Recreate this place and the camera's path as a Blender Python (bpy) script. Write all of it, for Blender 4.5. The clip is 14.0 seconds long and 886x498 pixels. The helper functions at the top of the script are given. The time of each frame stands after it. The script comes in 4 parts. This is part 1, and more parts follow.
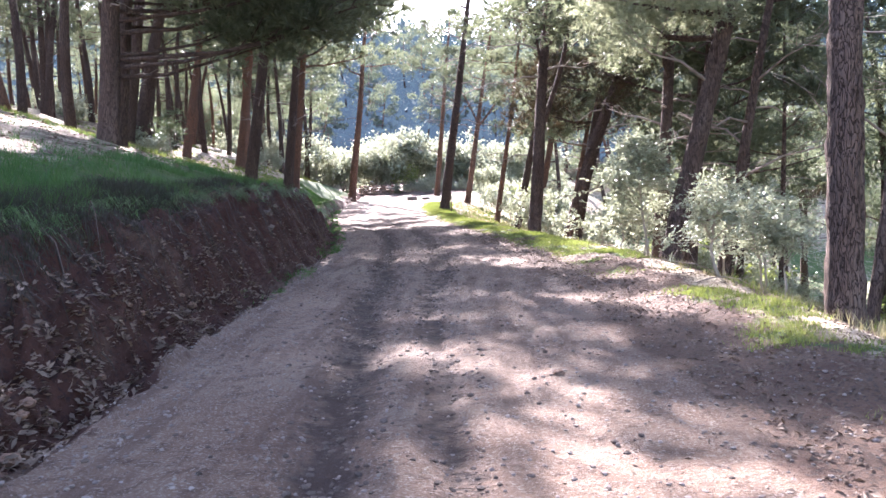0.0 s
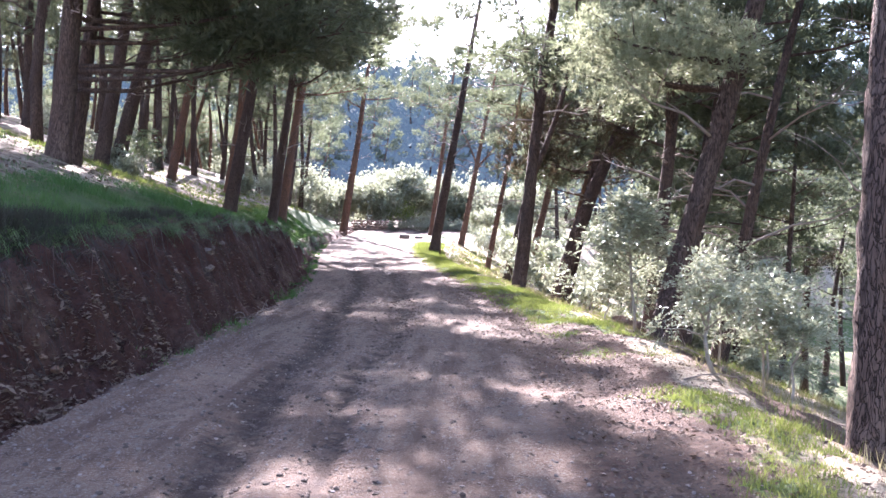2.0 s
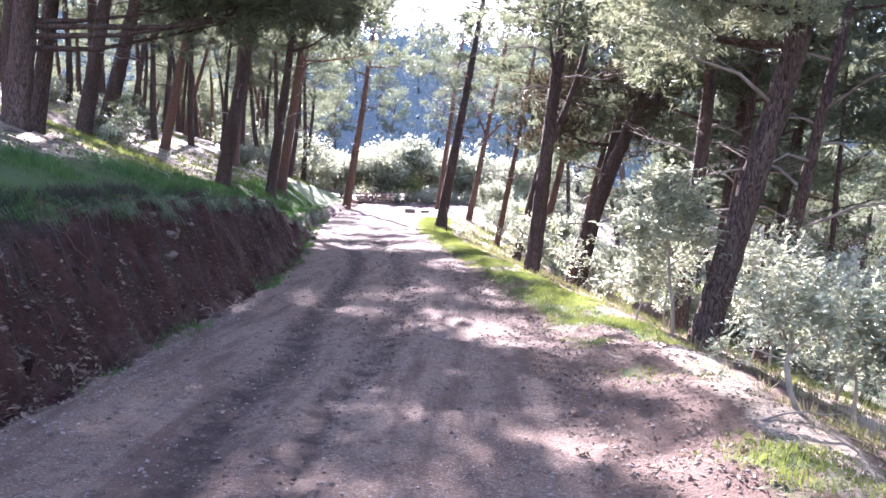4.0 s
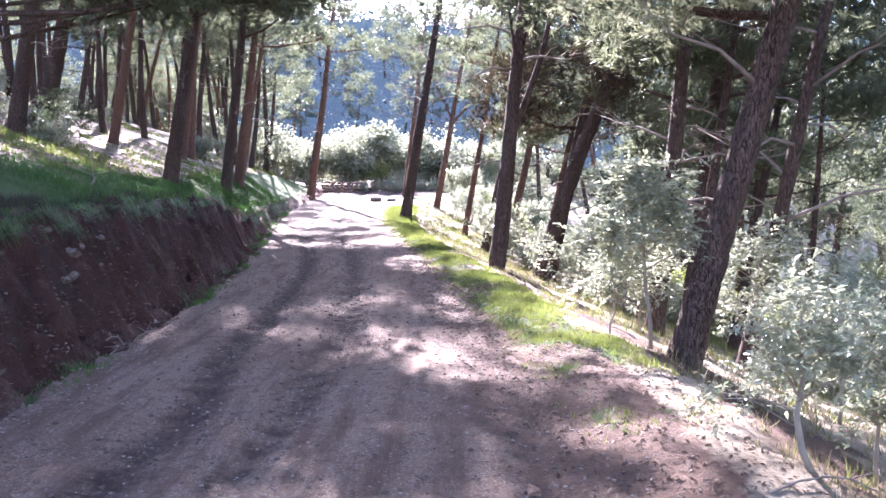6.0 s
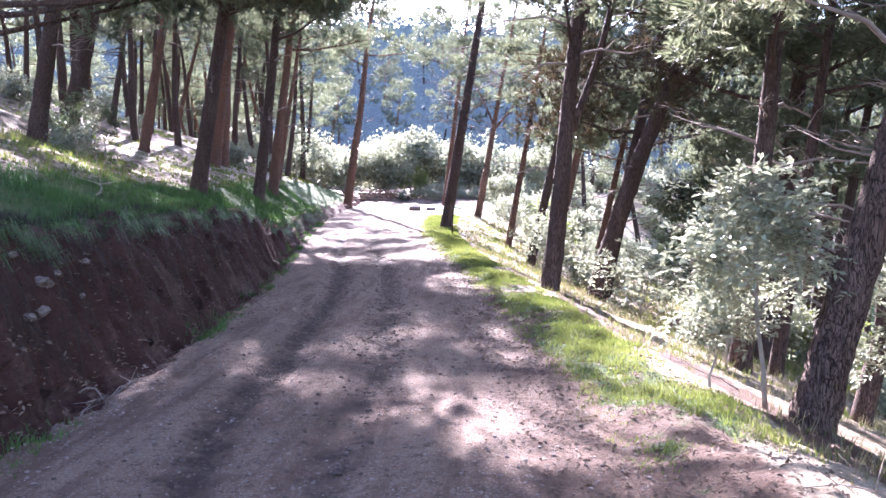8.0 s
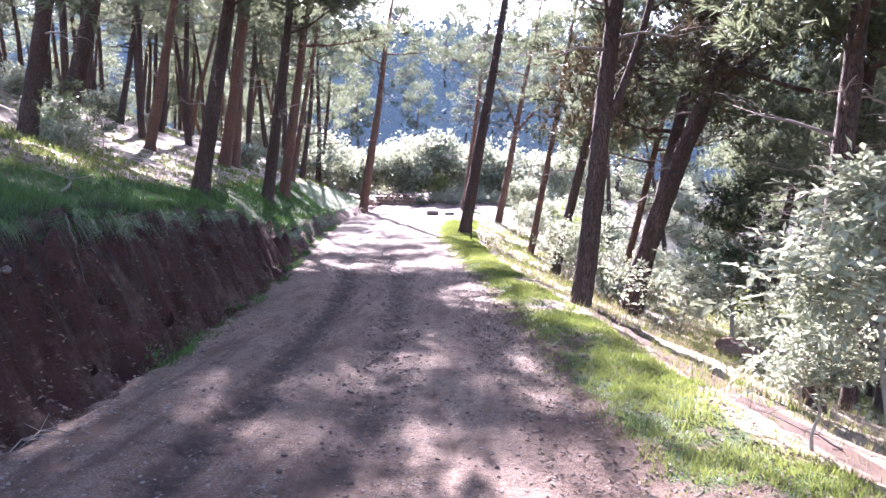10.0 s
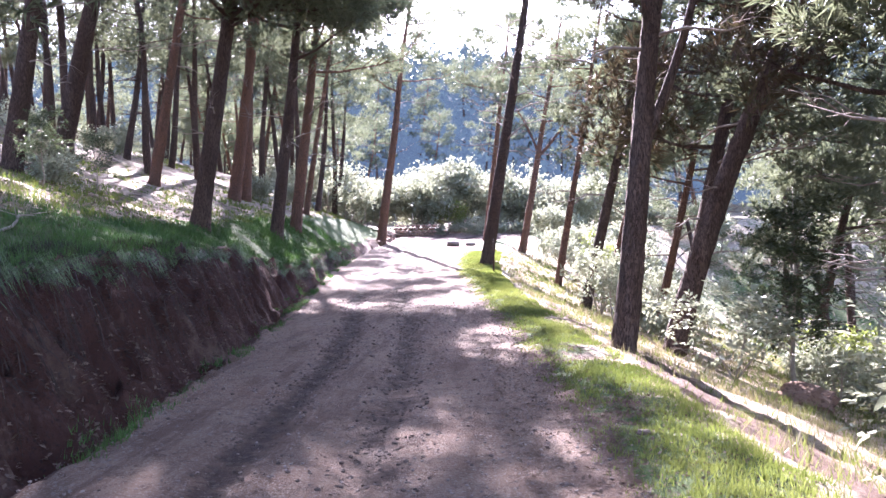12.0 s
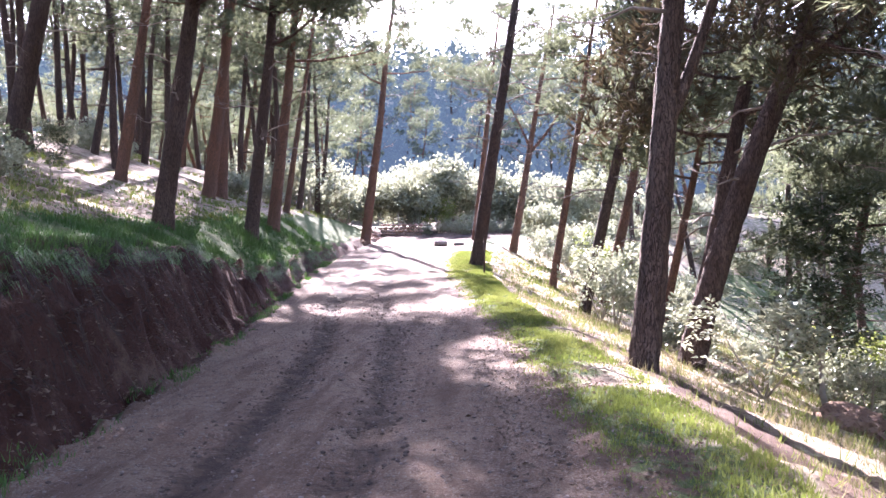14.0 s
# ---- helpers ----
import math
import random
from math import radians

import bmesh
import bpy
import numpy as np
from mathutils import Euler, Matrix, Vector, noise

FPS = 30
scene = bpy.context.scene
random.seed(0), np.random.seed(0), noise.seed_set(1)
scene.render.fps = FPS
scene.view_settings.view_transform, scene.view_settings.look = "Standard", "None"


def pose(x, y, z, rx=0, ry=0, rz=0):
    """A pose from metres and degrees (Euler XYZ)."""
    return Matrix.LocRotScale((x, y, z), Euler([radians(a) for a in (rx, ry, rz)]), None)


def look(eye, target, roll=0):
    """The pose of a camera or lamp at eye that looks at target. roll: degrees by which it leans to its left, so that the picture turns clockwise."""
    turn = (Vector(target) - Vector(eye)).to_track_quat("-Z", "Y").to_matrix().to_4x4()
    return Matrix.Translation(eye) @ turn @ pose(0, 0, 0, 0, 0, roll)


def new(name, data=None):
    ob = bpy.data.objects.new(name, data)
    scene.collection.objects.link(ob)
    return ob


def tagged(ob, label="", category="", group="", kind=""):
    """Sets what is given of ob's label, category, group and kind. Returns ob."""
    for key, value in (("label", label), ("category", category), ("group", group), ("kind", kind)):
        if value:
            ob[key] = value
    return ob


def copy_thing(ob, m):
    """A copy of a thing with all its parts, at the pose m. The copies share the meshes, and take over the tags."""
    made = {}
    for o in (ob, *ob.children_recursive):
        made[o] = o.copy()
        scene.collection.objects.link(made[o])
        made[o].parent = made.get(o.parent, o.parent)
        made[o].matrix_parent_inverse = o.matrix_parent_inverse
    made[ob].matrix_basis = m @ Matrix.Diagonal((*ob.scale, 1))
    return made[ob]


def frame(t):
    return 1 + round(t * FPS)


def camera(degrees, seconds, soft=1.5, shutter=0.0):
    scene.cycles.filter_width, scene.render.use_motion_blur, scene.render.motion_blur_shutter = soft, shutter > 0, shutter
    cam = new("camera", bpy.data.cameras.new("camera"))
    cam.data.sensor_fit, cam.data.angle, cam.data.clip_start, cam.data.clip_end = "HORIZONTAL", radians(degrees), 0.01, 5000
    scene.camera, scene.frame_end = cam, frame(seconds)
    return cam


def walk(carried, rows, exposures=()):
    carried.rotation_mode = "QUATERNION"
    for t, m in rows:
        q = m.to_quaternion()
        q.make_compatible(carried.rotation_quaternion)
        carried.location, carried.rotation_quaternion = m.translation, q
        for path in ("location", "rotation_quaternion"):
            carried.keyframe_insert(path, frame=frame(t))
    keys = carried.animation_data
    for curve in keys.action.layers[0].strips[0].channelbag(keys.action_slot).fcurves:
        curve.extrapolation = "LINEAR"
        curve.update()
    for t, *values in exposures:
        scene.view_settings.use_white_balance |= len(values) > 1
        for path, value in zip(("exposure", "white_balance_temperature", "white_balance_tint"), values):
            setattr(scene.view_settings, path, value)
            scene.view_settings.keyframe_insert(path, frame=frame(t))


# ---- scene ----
import collections

cam = camera(57.6, 14.0)
PATH = [
    (0, (-0.016, 0.037, 1.489), (-0.033, 2.032, 1.349), -2.2),
    (0.5, (0.133, 0.519, 1.473), (0.325, 2.506, 1.344), -3.0),
    (1, (0.294, 0.969, 1.479), (0.511, 2.954, 1.373), -1.5),
    (1.5, (0.422, 1.509, 1.547), (0.594, 3.502, 1.523), 2.7),
    (2, (0.551, 1.683, 1.691), (0.534, 3.683, 1.643), 1.7),
    (2.5, (0.598, 2.089, 1.687), (0.564, 4.088, 1.631), 1.6),
    (3, (0.603, 2.62, 1.72), (0.56, 4.619, 1.655), -0.4),
    (3.5, (0.64, 3.084, 1.82), (0.561, 5.08, 1.723), -1.5),
    (4, (0.579, 3.585, 1.82), (0.545, 5.581, 1.702), 2.1),
    (6.5, (0.926, 5.288, 2.091), (0.964, 7.281, 1.931), 0.3),
    (7, (0.837, 5.729, 2.107), (0.841, 7.723, 1.949), 0.1),
    (7.5, (0.846, 6.26, 2.13), (0.815, 8.254, 1.977), 0.1),
    (8, (0.764, 6.818, 2.108), (0.699, 8.812, 1.967), 0.4),
    (10.5, (0.735, 9.122, 2.018), (0.612, 11.115, 1.901), 0.8),
    (11, (0.699, 9.626, 2.028), (0.549, 11.619, 1.973), -0.1),
    (11.5, (0.748, 10.111, 2.049), (0.578, 12.103, 1.997), -0.3),
    (12, (0.741, 10.645, 2.006), (0.569, 12.637, 1.954), -0.4),
    (12.5, (0.731, 11.105, 1.968), (0.556, 13.097, 1.91), -0.5),
    (13, (0.714, 11.577, 1.97), (0.539, 13.568, 1.908), -0.6),
    (13.5, (0.64, 12.043, 1.991), (0.477, 14.036, 1.934), -0.6),
    (14, (0.599, 12.538, 1.951), (0.458, 14.532, 1.899), -0.4),
]
walk(cam, [(t, look(eye, target, roll)) for t, eye, target, roll in PATH],
     [(0.0, 3.43, 6150, 23), (2.0, 3.36, 6000, 26), (4.0, 3.56, 5880, 30), (8.0, 3.5, 5780, 31), (10.5, 3.48, 5850, 31),
      (11.0, 3.62, 5850, 31), (11.5, 3.53, 5850, 31), (12.5, 3.42, 5980, 32), (14.0, 3.4, 6080, 32)])

# world, sun, exposure
SUN_AZ, SUN_EL = radians(-14), radians(33)      # azimuth from +y, to the left
world = bpy.data.worlds.new("world")
scene.world = world
world.use_nodes = True
wn = world.node_tree
sky = wn.nodes.new("ShaderNodeTexSky")
sky.sky_type, sky.sun_disc, sky.sun_elevation, sky.sun_rotation = "NISHITA", False, SUN_EL, SUN_AZ
wn.links.new(sky.outputs[0], wn.nodes["Background"].inputs[0])
wn.nodes["Background"].inputs[1].default_value = 0.095
sun = new("sun", bpy.data.lights.new("sun", "SUN"))
sun.data.energy, sun.data.angle, sun.data.color = 5.0, radians(0.6), (1.0, 0.96, 0.91)
sun.matrix_world = look((0, 0, 40), (-math.sin(SUN_AZ) * 40 * math.cos(SUN_EL), -math.cos(SUN_AZ) * 40 * math.cos(SUN_EL), 40 - 40 * math.sin(SUN_EL)))


# ---- materials ----
def material(name, colours, scale=3.0, fine=40.0, rough=0.85, bump=0.3, bump_scale=30.0, stretch=(1, 1, 1), translucent=0.0, island=0.0, spec=0.3, fac=(0.3, 0.7)):
    """Colours: two or three mixed by coarse and fine noise in metres."""
    m = bpy.data.materials.new(name)
    m.use_nodes = True
    nt = m.node_tree
    b = nt.nodes["Principled BSDF"]
    geo = nt.nodes.new("ShaderNodeTexCoord")
    mp = nt.nodes.new("ShaderNodeMapping")
    mp.inputs["Scale"].default_value = stretch
    nt.links.new(geo.outputs["Object"], mp.inputs[0])

    def nz(sc, detail=6.0):
        n = nt.nodes.new("ShaderNodeTexNoise")
        n.inputs["Scale"].default_value, n.inputs["Detail"].default_value = sc, detail
        nt.links.new(mp.outputs[0], n.inputs["Vector"])
        return n.outputs["Fac"]

    def mix(f, a, c):
        x = nt.nodes.new("ShaderNodeMix")
        x.data_type = "RGBA"
        if hasattr(f, "is_linked"):
            nt.links.new(f, x.inputs[0])
        else:
            x.inputs[0].default_value = f
        for k, v in ((6, a), (7, c)):
            if isinstance(v, tuple):
                x.inputs[k].default_value = (*v, 1)
            else:
                nt.links.new(v, x.inputs[k])
        return x.outputs[2]

    def ramp(f, lo, hi):
        r = nt.nodes.new("ShaderNodeMapRange")
        r.inputs[1].default_value, r.inputs[2].default_value = lo, hi
        nt.links.new(f, r.inputs[0])
        return r.outputs[0]

    c = mix(ramp(nz(scale), fac[0], fac[1]), colours[0], colours[1])
    if len(colours) > 2:
        c = mix(ramp(nz(fine), 0.5, 0.72), c, colours[2])
    if island:
        g = nt.nodes.new("ShaderNodeNewGeometry")
        oi = nt.nodes.new("ShaderNodeObjectInfo")
        hsv = nt.nodes.new("ShaderNodeHueSaturation")
        add = nt.nodes.new("ShaderNodeMath")
        add.operation = "ADD"
        nt.links.new(g.outputs["Random Per Island"], add.inputs[0])
        nt.links.new(oi.outputs["Random"], add.inputs[1])
        r = nt.nodes.new("ShaderNodeMapRange")
        r.inputs[1].default_value, r.inputs[2].default_value, r.inputs[3].default_value, r.inputs[4].default_value = 0, 2, 1 - island, 1 + island
        nt.links.new(add.outputs[0], r.inputs[0])
        nt.links.new(r.outputs[0], hsv.inputs["Value"])
        nt.links.new(c, hsv.inputs["Color"])
        c = hsv.outputs[0]
    nt.links.new(c, b.inputs["Base Color"])
    b.inputs["Roughness"].default_value = rough
    b.inputs["Specular IOR Level"].default_value = spec
    if bump:
        bp = nt.nodes.new("ShaderNodeBump")
        bp.inputs["Strength"].default_value, bp.inputs["Distance"].default_value = bump, 0.03
        nt.links.new(nz(bump_scale, 8.0), bp.inputs["Height"])
        nt.links.new(bp.outputs[0], b.inputs["Normal"])
    if translucent:
        tr = nt.nodes.new("ShaderNodeBsdfTranslucent")
        nt.links.new(c, tr.inputs[0])
        mx = nt.nodes.new("ShaderNodeMixShader")
        mx.inputs[0].default_value = translucent
        nt.links.new(b.outputs[0], mx.inputs[1])
        nt.links.new(tr.outputs[0], mx.inputs[2])
        nt.links.new(mx.outputs[0], nt.nodes["Material Output"].inputs[0])
    return m


def bark_material(name, plate, plate2, crack, scale=12.0):
    """Long bark plates with dark fissures between them."""
    m = bpy.data.materials.new(name)
    m.use_nodes = True
    nt = m.node_tree
    b = nt.nodes["Principled BSDF"]
    tc = nt.nodes.new("ShaderNodeTexCoord")
    mp = nt.nodes.new("ShaderNodeMapping")
    mp.inputs["Scale"].default_value = (1, 1, 0.24)
    nt.links.new(tc.outputs["Object"], mp.inputs[0])
    warp = nt.nodes.new("ShaderNodeTexNoise")
    warp.inputs["Scale"].default_value, warp.inputs["Detail"].default_value = 9, 5
    nt.links.new(mp.outputs[0], warp.inputs["Vector"])
    add = nt.nodes.new("ShaderNodeMix")
    add.data_type, add.blend_type = "RGBA", "LINEAR_LIGHT"
    add.inputs[0].default_value = 0.13
    nt.links.new(mp.outputs[0], add.inputs[6])
    nt.links.new(warp.outputs["Color"], add.inputs[7])
    vor = nt.nodes.new("ShaderNodeTexVoronoi")
    vor.feature = "DISTANCE_TO_EDGE"
    vor.inputs["Scale"].default_value = scale * 2.2
    nt.links.new(add.outputs[2], vor.inputs["Vector"])
    fine = nt.nodes.new("ShaderNodeTexNoise")
    fine.inputs["Scale"].default_value, fine.inputs["Detail"].default_value = 40, 8
    nt.links.new(mp.outputs[0], fine.inputs["Vector"])
    big = nt.nodes.new("ShaderNodeTexNoise")
    big.inputs["Scale"].default_value = 3
    nt.links.new(mp.outputs[0], big.inputs["Vector"])
    edge = nt.nodes.new("ShaderNodeMapRange")
    edge.inputs[1].default_value, edge.inputs[2].default_value = 0.0, 0.075
    nt.links.new(vor.outputs["Distance"], edge.inputs[0])
    mixes = []
    for f, a, c in ((big.outputs["Fac"], plate, plate2), (fine.outputs["Fac"], None, tuple(v * 0.55 for v in plate)), (edge.outputs[0], crack, None)):
        x = nt.nodes.new("ShaderNodeMix")
        x.data_type = "RGBA"
        r = nt.nodes.new("ShaderNodeMapRange")
        r.inputs[1].default_value, r.inputs[2].default_value = (0.0, 1.0) if f == edge.outputs[0] else (0.42, 0.68)
        nt.links.new(f, r.inputs[0])
        nt.links.new(r.outputs[0], x.inputs[0])
        for k, v in ((6, a), (7, c)):
            if v is None:
                nt.links.new(mixes[-1], x.inputs[k])
            else:
                x.inputs[k].default_value = (*v, 1)
        mixes.append(x.outputs[2])
    nt.links.new(mixes[-1], b.inputs["Base Color"])
    b.inputs["Roughness"].default_value, b.inputs["Specular IOR Level"].default_value = 0.95, 0.2
    hsum = nt.nodes.new("ShaderNodeMath")
    hsum.operation = "MULTIPLY_ADD"
    nt.links.new(fine.outputs["Fac"], hsum.inputs[0])
    hsum.inputs[1].default_value = 0.5
    nt.links.new(edge.outputs[0], hsum.inputs[2])
    bp = nt.nodes.new("ShaderNodeBump")
    bp.inputs["Strength"].default_value, bp.inputs["Distance"].default_value = 1.0, 0.03
    nt.links.new(hsum.outputs[0], bp.inputs["Height"])
    nt.links.new(bp.outputs[0], b.inputs["Normal"])
    return m


M_BARK = bark_material("pine_bark", (0.10, 0.064, 0.05), (0.145, 0.10, 0.082), (0.035, 0.022, 0.018))
M_BARK_RED = bark_material("orange_pine_bark", (0.22, 0.115, 0.075), (0.17, 0.105, 0.08), (0.055, 0.033, 0.027))
M_TWIG = material("dead_branch_bark", [(0.16, 0.12, 0.10), (0.26, 0.21, 0.18)], 6, 20, 0.9, 0.4, 20)
M_NEEDLE = material("pine_needles", [(0.095, 0.114, 0.062), (0.15, 0.162, 0.096)], 1.5, 8, 0.45, 0, 1, translucent=0.6, island=0.35, spec=0.4)
M_NEEDLE_BROWN = material("brown_pine_needles", [(0.09, 0.06, 0.035), (0.06, 0.06, 0.03)], 1.5, 8, 0.7, 0, 1, translucent=0.2, island=0.3)
M_LEAF = material("dark_evergreen_leaves", [(0.05, 0.07, 0.032), (0.085, 0.105, 0.05)], 3, 8, 0.35, 0, 1, translucent=0.45, island=0.4, spec=0.45)
# leaves whitened in the base colour to carry the sun's glare on them
M_LEAF_SUNLIT = material("sunlit_pale_leaves", [(0.22, 0.24, 0.155), (0.32, 0.33, 0.23)], 1, 8, 0.27, 0, 1, translucent=0.45, island=0.3, spec=0.6)
M_LEAF_YEL = material("yellow_green_leaves", [(0.13, 0.17, 0.04), (0.19, 0.21, 0.06)], 3, 8, 0.45, 0, 1, translucent=0.5, island=0.3, spec=0.5)
M_ROOT = material("root_bark", [(0.075, 0.048, 0.038), (0.12, 0.085, 0.068)], 6, 20, 0.9, 0.3, 30)
M_SAPLING = material("sapling_bark", [(0.30, 0.26, 0.21), (0.20, 0.17, 0.13)], 8, 30, 0.85, 0.3, 30)
M_GRASS = material("grass_blades", [(0.11, 0.145, 0.026), (0.165, 0.18, 0.05)], 0.8, 5, 0.45, 0, 1, translucent=0.5, island=0.4, spec=0.4)
M_LUSH = material("lush_grass_blades", [(0.04, 0.10, 0.02), (0.075, 0.135, 0.03)], 0.8, 5, 0.5, 0, 1, translucent=0.4, island=0.4, spec=0.4)
M_THATCH = material("dead_bank_thatch", [(0.028, 0.018, 0.013), (0.055, 0.037, 0.027)], 2, 9, 0.8, 0, 1, translucent=0.15, island=0.5)
M_WEED = material("dull_bank_weeds", [(0.036, 0.04, 0.022), (0.06, 0.047, 0.032)], 1.2, 5, 0.7, 0, 1, translucent=0.3, island=0.45, spec=0.3)
M_DRYGRASS = material("dry_grass_blades", [(0.26, 0.22, 0.12), (0.18, 0.16, 0.08)], 0.8, 5, 0.6, 0, 1, translucent=0.35, island=0.3)
M_STONE = material("pale_stone", [(0.115, 0.082, 0.066), (0.17, 0.13, 0.105), (0.06, 0.04, 0.032)], 6, 25, 0.9, 0.5, 30, island=0.3)
M_GRAVEL = material("road_gravel_stone", [(0.17, 0.125, 0.105), (0.27, 0.215, 0.185)], 6, 25, 0.9, 0.3, 60, island=0.4)
M_CRUMB = material("churned_earth", [(0.055, 0.037, 0.029), (0.10, 0.072, 0.057)], 6, 30, 0.95, 0.4, 60, island=0.4)
M_LITTER = material("dry_leaf_litter", [(0.11, 0.068, 0.045), (0.19, 0.13, 0.09)], 4, 20, 0.7, 0, 1, translucent=0.15, island=0.45)
M_CLOD = material("brown_earth_clod", [(0.14, 0.075, 0.05), (0.24, 0.15, 0.10), (0.08, 0.045, 0.03)], 4, 20, 0.95, 0.8, 25)
M_WALL = material("reddish_wall_stone", [(0.30, 0.17, 0.12), (0.36, 0.25, 0.19), (0.16, 0.09, 0.07)], 5, 20, 0.9, 0.5, 25, island=0.3)
M_IRON = material("rusty_iron", [(0.05, 0.035, 0.03), (0.10, 0.05, 0.03)], 10, 40, 0.8, 0.2, 50)
M_FAR = material("far_wood_with_haze_glow", [(0.02, 0.03, 0.024), (0.085, 0.105, 0.065)], 0.05, 0.5, 1.0, 0.0, 1, island=0.4, spec=0.05)
far_bsdf = M_FAR.node_tree.nodes["Principled BSDF"]        # the valley's blue haze is put in as a faint glow of the backdrop
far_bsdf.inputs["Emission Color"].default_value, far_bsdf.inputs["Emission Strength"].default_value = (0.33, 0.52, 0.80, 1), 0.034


def ground_material():
    """Soil, litter and grass by the sheet's own masks, broken up by noise."""
    m = bpy.data.materials.new("forest_ground")
    m.use_nodes = True
    nt = m.node_tree
    b = nt.nodes["Principled BSDF"]
    tc = nt.nodes.new("ShaderNodeTexCoord")

    def nz(sc, detail=7.0, rough=0.6):
        n = nt.nodes.new("ShaderNodeTexNoise")
        n.inputs["Scale"].default_value, n.inputs["Detail"].default_value, n.inputs["Roughness"].default_value = sc, detail, rough
        nt.links.new(tc.outputs["Object"], n.inputs["Vector"])
        return n.outputs["Fac"]

    def math_(op, a, c):
        n = nt.nodes.new("ShaderNodeMath")
        n.operation = op
        for k, v in enumerate((a, c)):
            if isinstance(v, (int, float)):
                n.inputs[k].default_value = v
            else:
                nt.links.new(v, n.inputs[k])
        return n.outputs[0]

    def ramp(f, lo, hi):
        r = nt.nodes.new("ShaderNodeMapRange")
        r.inputs[1].default_value, r.inputs[2].default_value = lo, hi
        nt.links.new(f, r.inputs[0])
        return r.outputs[0]

    def mix(f, a, c):
        x = nt.nodes.new("ShaderNodeMix")
        x.data_type = "RGBA"
        nt.links.new(f, x.inputs[0])
        for k, v in ((6, a), (7, c)):
            if isinstance(v, tuple):
                x.inputs[k].default_value = (*v, 1)
            else:
                nt.links.new(v, x.inputs[k])
        return x.outputs[2]

    at = nt.nodes.new("ShaderNodeAttribute")
    at.attribute_name = "mask"          # red: grass, green: red soil, blue: road surface
    sp = nt.nodes.new("ShaderNodeSeparateColor")
    nt.links.new(at.outputs["Color"], sp.inputs[0])
    litter = mix(ramp(nz(2.5), 0.3, 0.7), (0.085, 0.045, 0.03), (0.128, 0.078, 0.053))
    litter = mix(ramp(nz(35), 0.5, 0.65), litter, (0.06, 0.04, 0.032))
    pale = mix(ramp(nz(4), 0.3, 0.7), (0.36, 0.30, 0.22), (0.26, 0.19, 0.13))
    pale = mix(ramp(nz(30, 9, 0.7), 0.5, 0.66), pale, (0.13, 0.09, 0.06))
    litter = mix(ramp(math_("ADD", at.outputs["Alpha"], math_("MULTIPLY", math_("SUBTRACT", nz(2.2, 9, 0.7), 0.5), 1.8)), 0.35, 0.65), litter, pale)
    soil = mix(ramp(nz(3), 0.35, 0.65), (0.045, 0.015, 0.009), (0.062, 0.024, 0.015))
    soil = mix(ramp(nz(24), 0.52, 0.68), soil, (0.02, 0.01, 0.009))
    soil = mix(ramp(nz(8, 8, 0.7), 0.56, 0.7), soil, (0.085, 0.044, 0.03))
    grass = mix(ramp(nz(1.6), 0.35, 0.65), (0.04, 0.075, 0.017), (0.08, 0.105, 0.03))
    grass = mix(ramp(nz(30), 0.5, 0.7), grass, (0.05, 0.04, 0.02))
    road = mix(ramp(nz(1.1), 0.35, 0.65), (0.135, 0.077, 0.05), (0.175, 0.115, 0.08))
    road = mix(ramp(nz(9, 10, 0.7), 0.5, 0.66), road, (0.065, 0.036, 0.025))
    road = mix(ramp(nz(55, 6, 0.75), 0.52, 0.61), road, (0.25, 0.20, 0.165))
    n1 = math_("MULTIPLY", math_("SUBTRACT", nz(3.5, 9, 0.7), 0.5), 1.6)
    c = mix(ramp(math_("ADD", sp.outputs[1], n1), 0.35, 0.65), litter, soil)
    c = mix(ramp(math_("ADD", sp.outputs[0], n1), 0.4, 0.62), c, grass)
    n2 = math_("MULTIPLY", math_("SUBTRACT", nz(6, 9, 0.7), 0.5), 1.0)
    c = mix(ramp(math_("ADD", sp.outputs[2], n2), 0.4, 0.6), c, road)
    mp = nt.nodes.new("ShaderNodeMapping")
    mp.inputs["Rotation"].default_value, mp.inputs["Scale"].default_value = (0, 0, 0.06), (2.6, 0.3, 1)
    nt.links.new(tc.outputs["Object"], mp.inputs[0])
    sn = nt.nodes.new("ShaderNodeTexNoise")
    sn.inputs["Scale"].default_value, sn.inputs["Detail"].default_value, sn.inputs["Roughness"].default_value = 1.6, 9, 0.65
    nt.links.new(mp.outputs[0], sn.inputs["Vector"])
    c = mix(math_("MULTIPLY", ramp(sn.outputs["Fac"], 0.48, 0.62), math_("MULTIPLY", sp.outputs[2], 0.75)), c, (0.078, 0.043, 0.03))
    # darker wheel ruts
    rut = nt.nodes.new("ShaderNodeAttribute")
    rut.attribute_name = "rut"
    c = mix(ramp(math_("ADD", rut.outputs["Fac"], math_("MULTIPLY", math_("SUBTRACT", nz(4, 8, 0.7), 0.5), 2.4)), 0.32, 0.95), c, (0.047, 0.027, 0.02))
    # short crosswise tread marks pressed into the ruts
    tm = nt.nodes.new("ShaderNodeMapping")
    tm.inputs["Rotation"].default_value, tm.inputs["Scale"].default_value = (0, 0, 0.5), (7, 15, 1)
    nt.links.new(tc.outputs["Object"], tm.inputs[0])
    tn = nt.nodes.new("ShaderNodeTexNoise")
    tn.inputs["Scale"].default_value, tn.inputs["Detail"].default_value, tn.inputs["Roughness"].default_value = 1.0, 5, 0.6
    nt.links.new(tm.outputs[0], tn.inputs["Vector"])
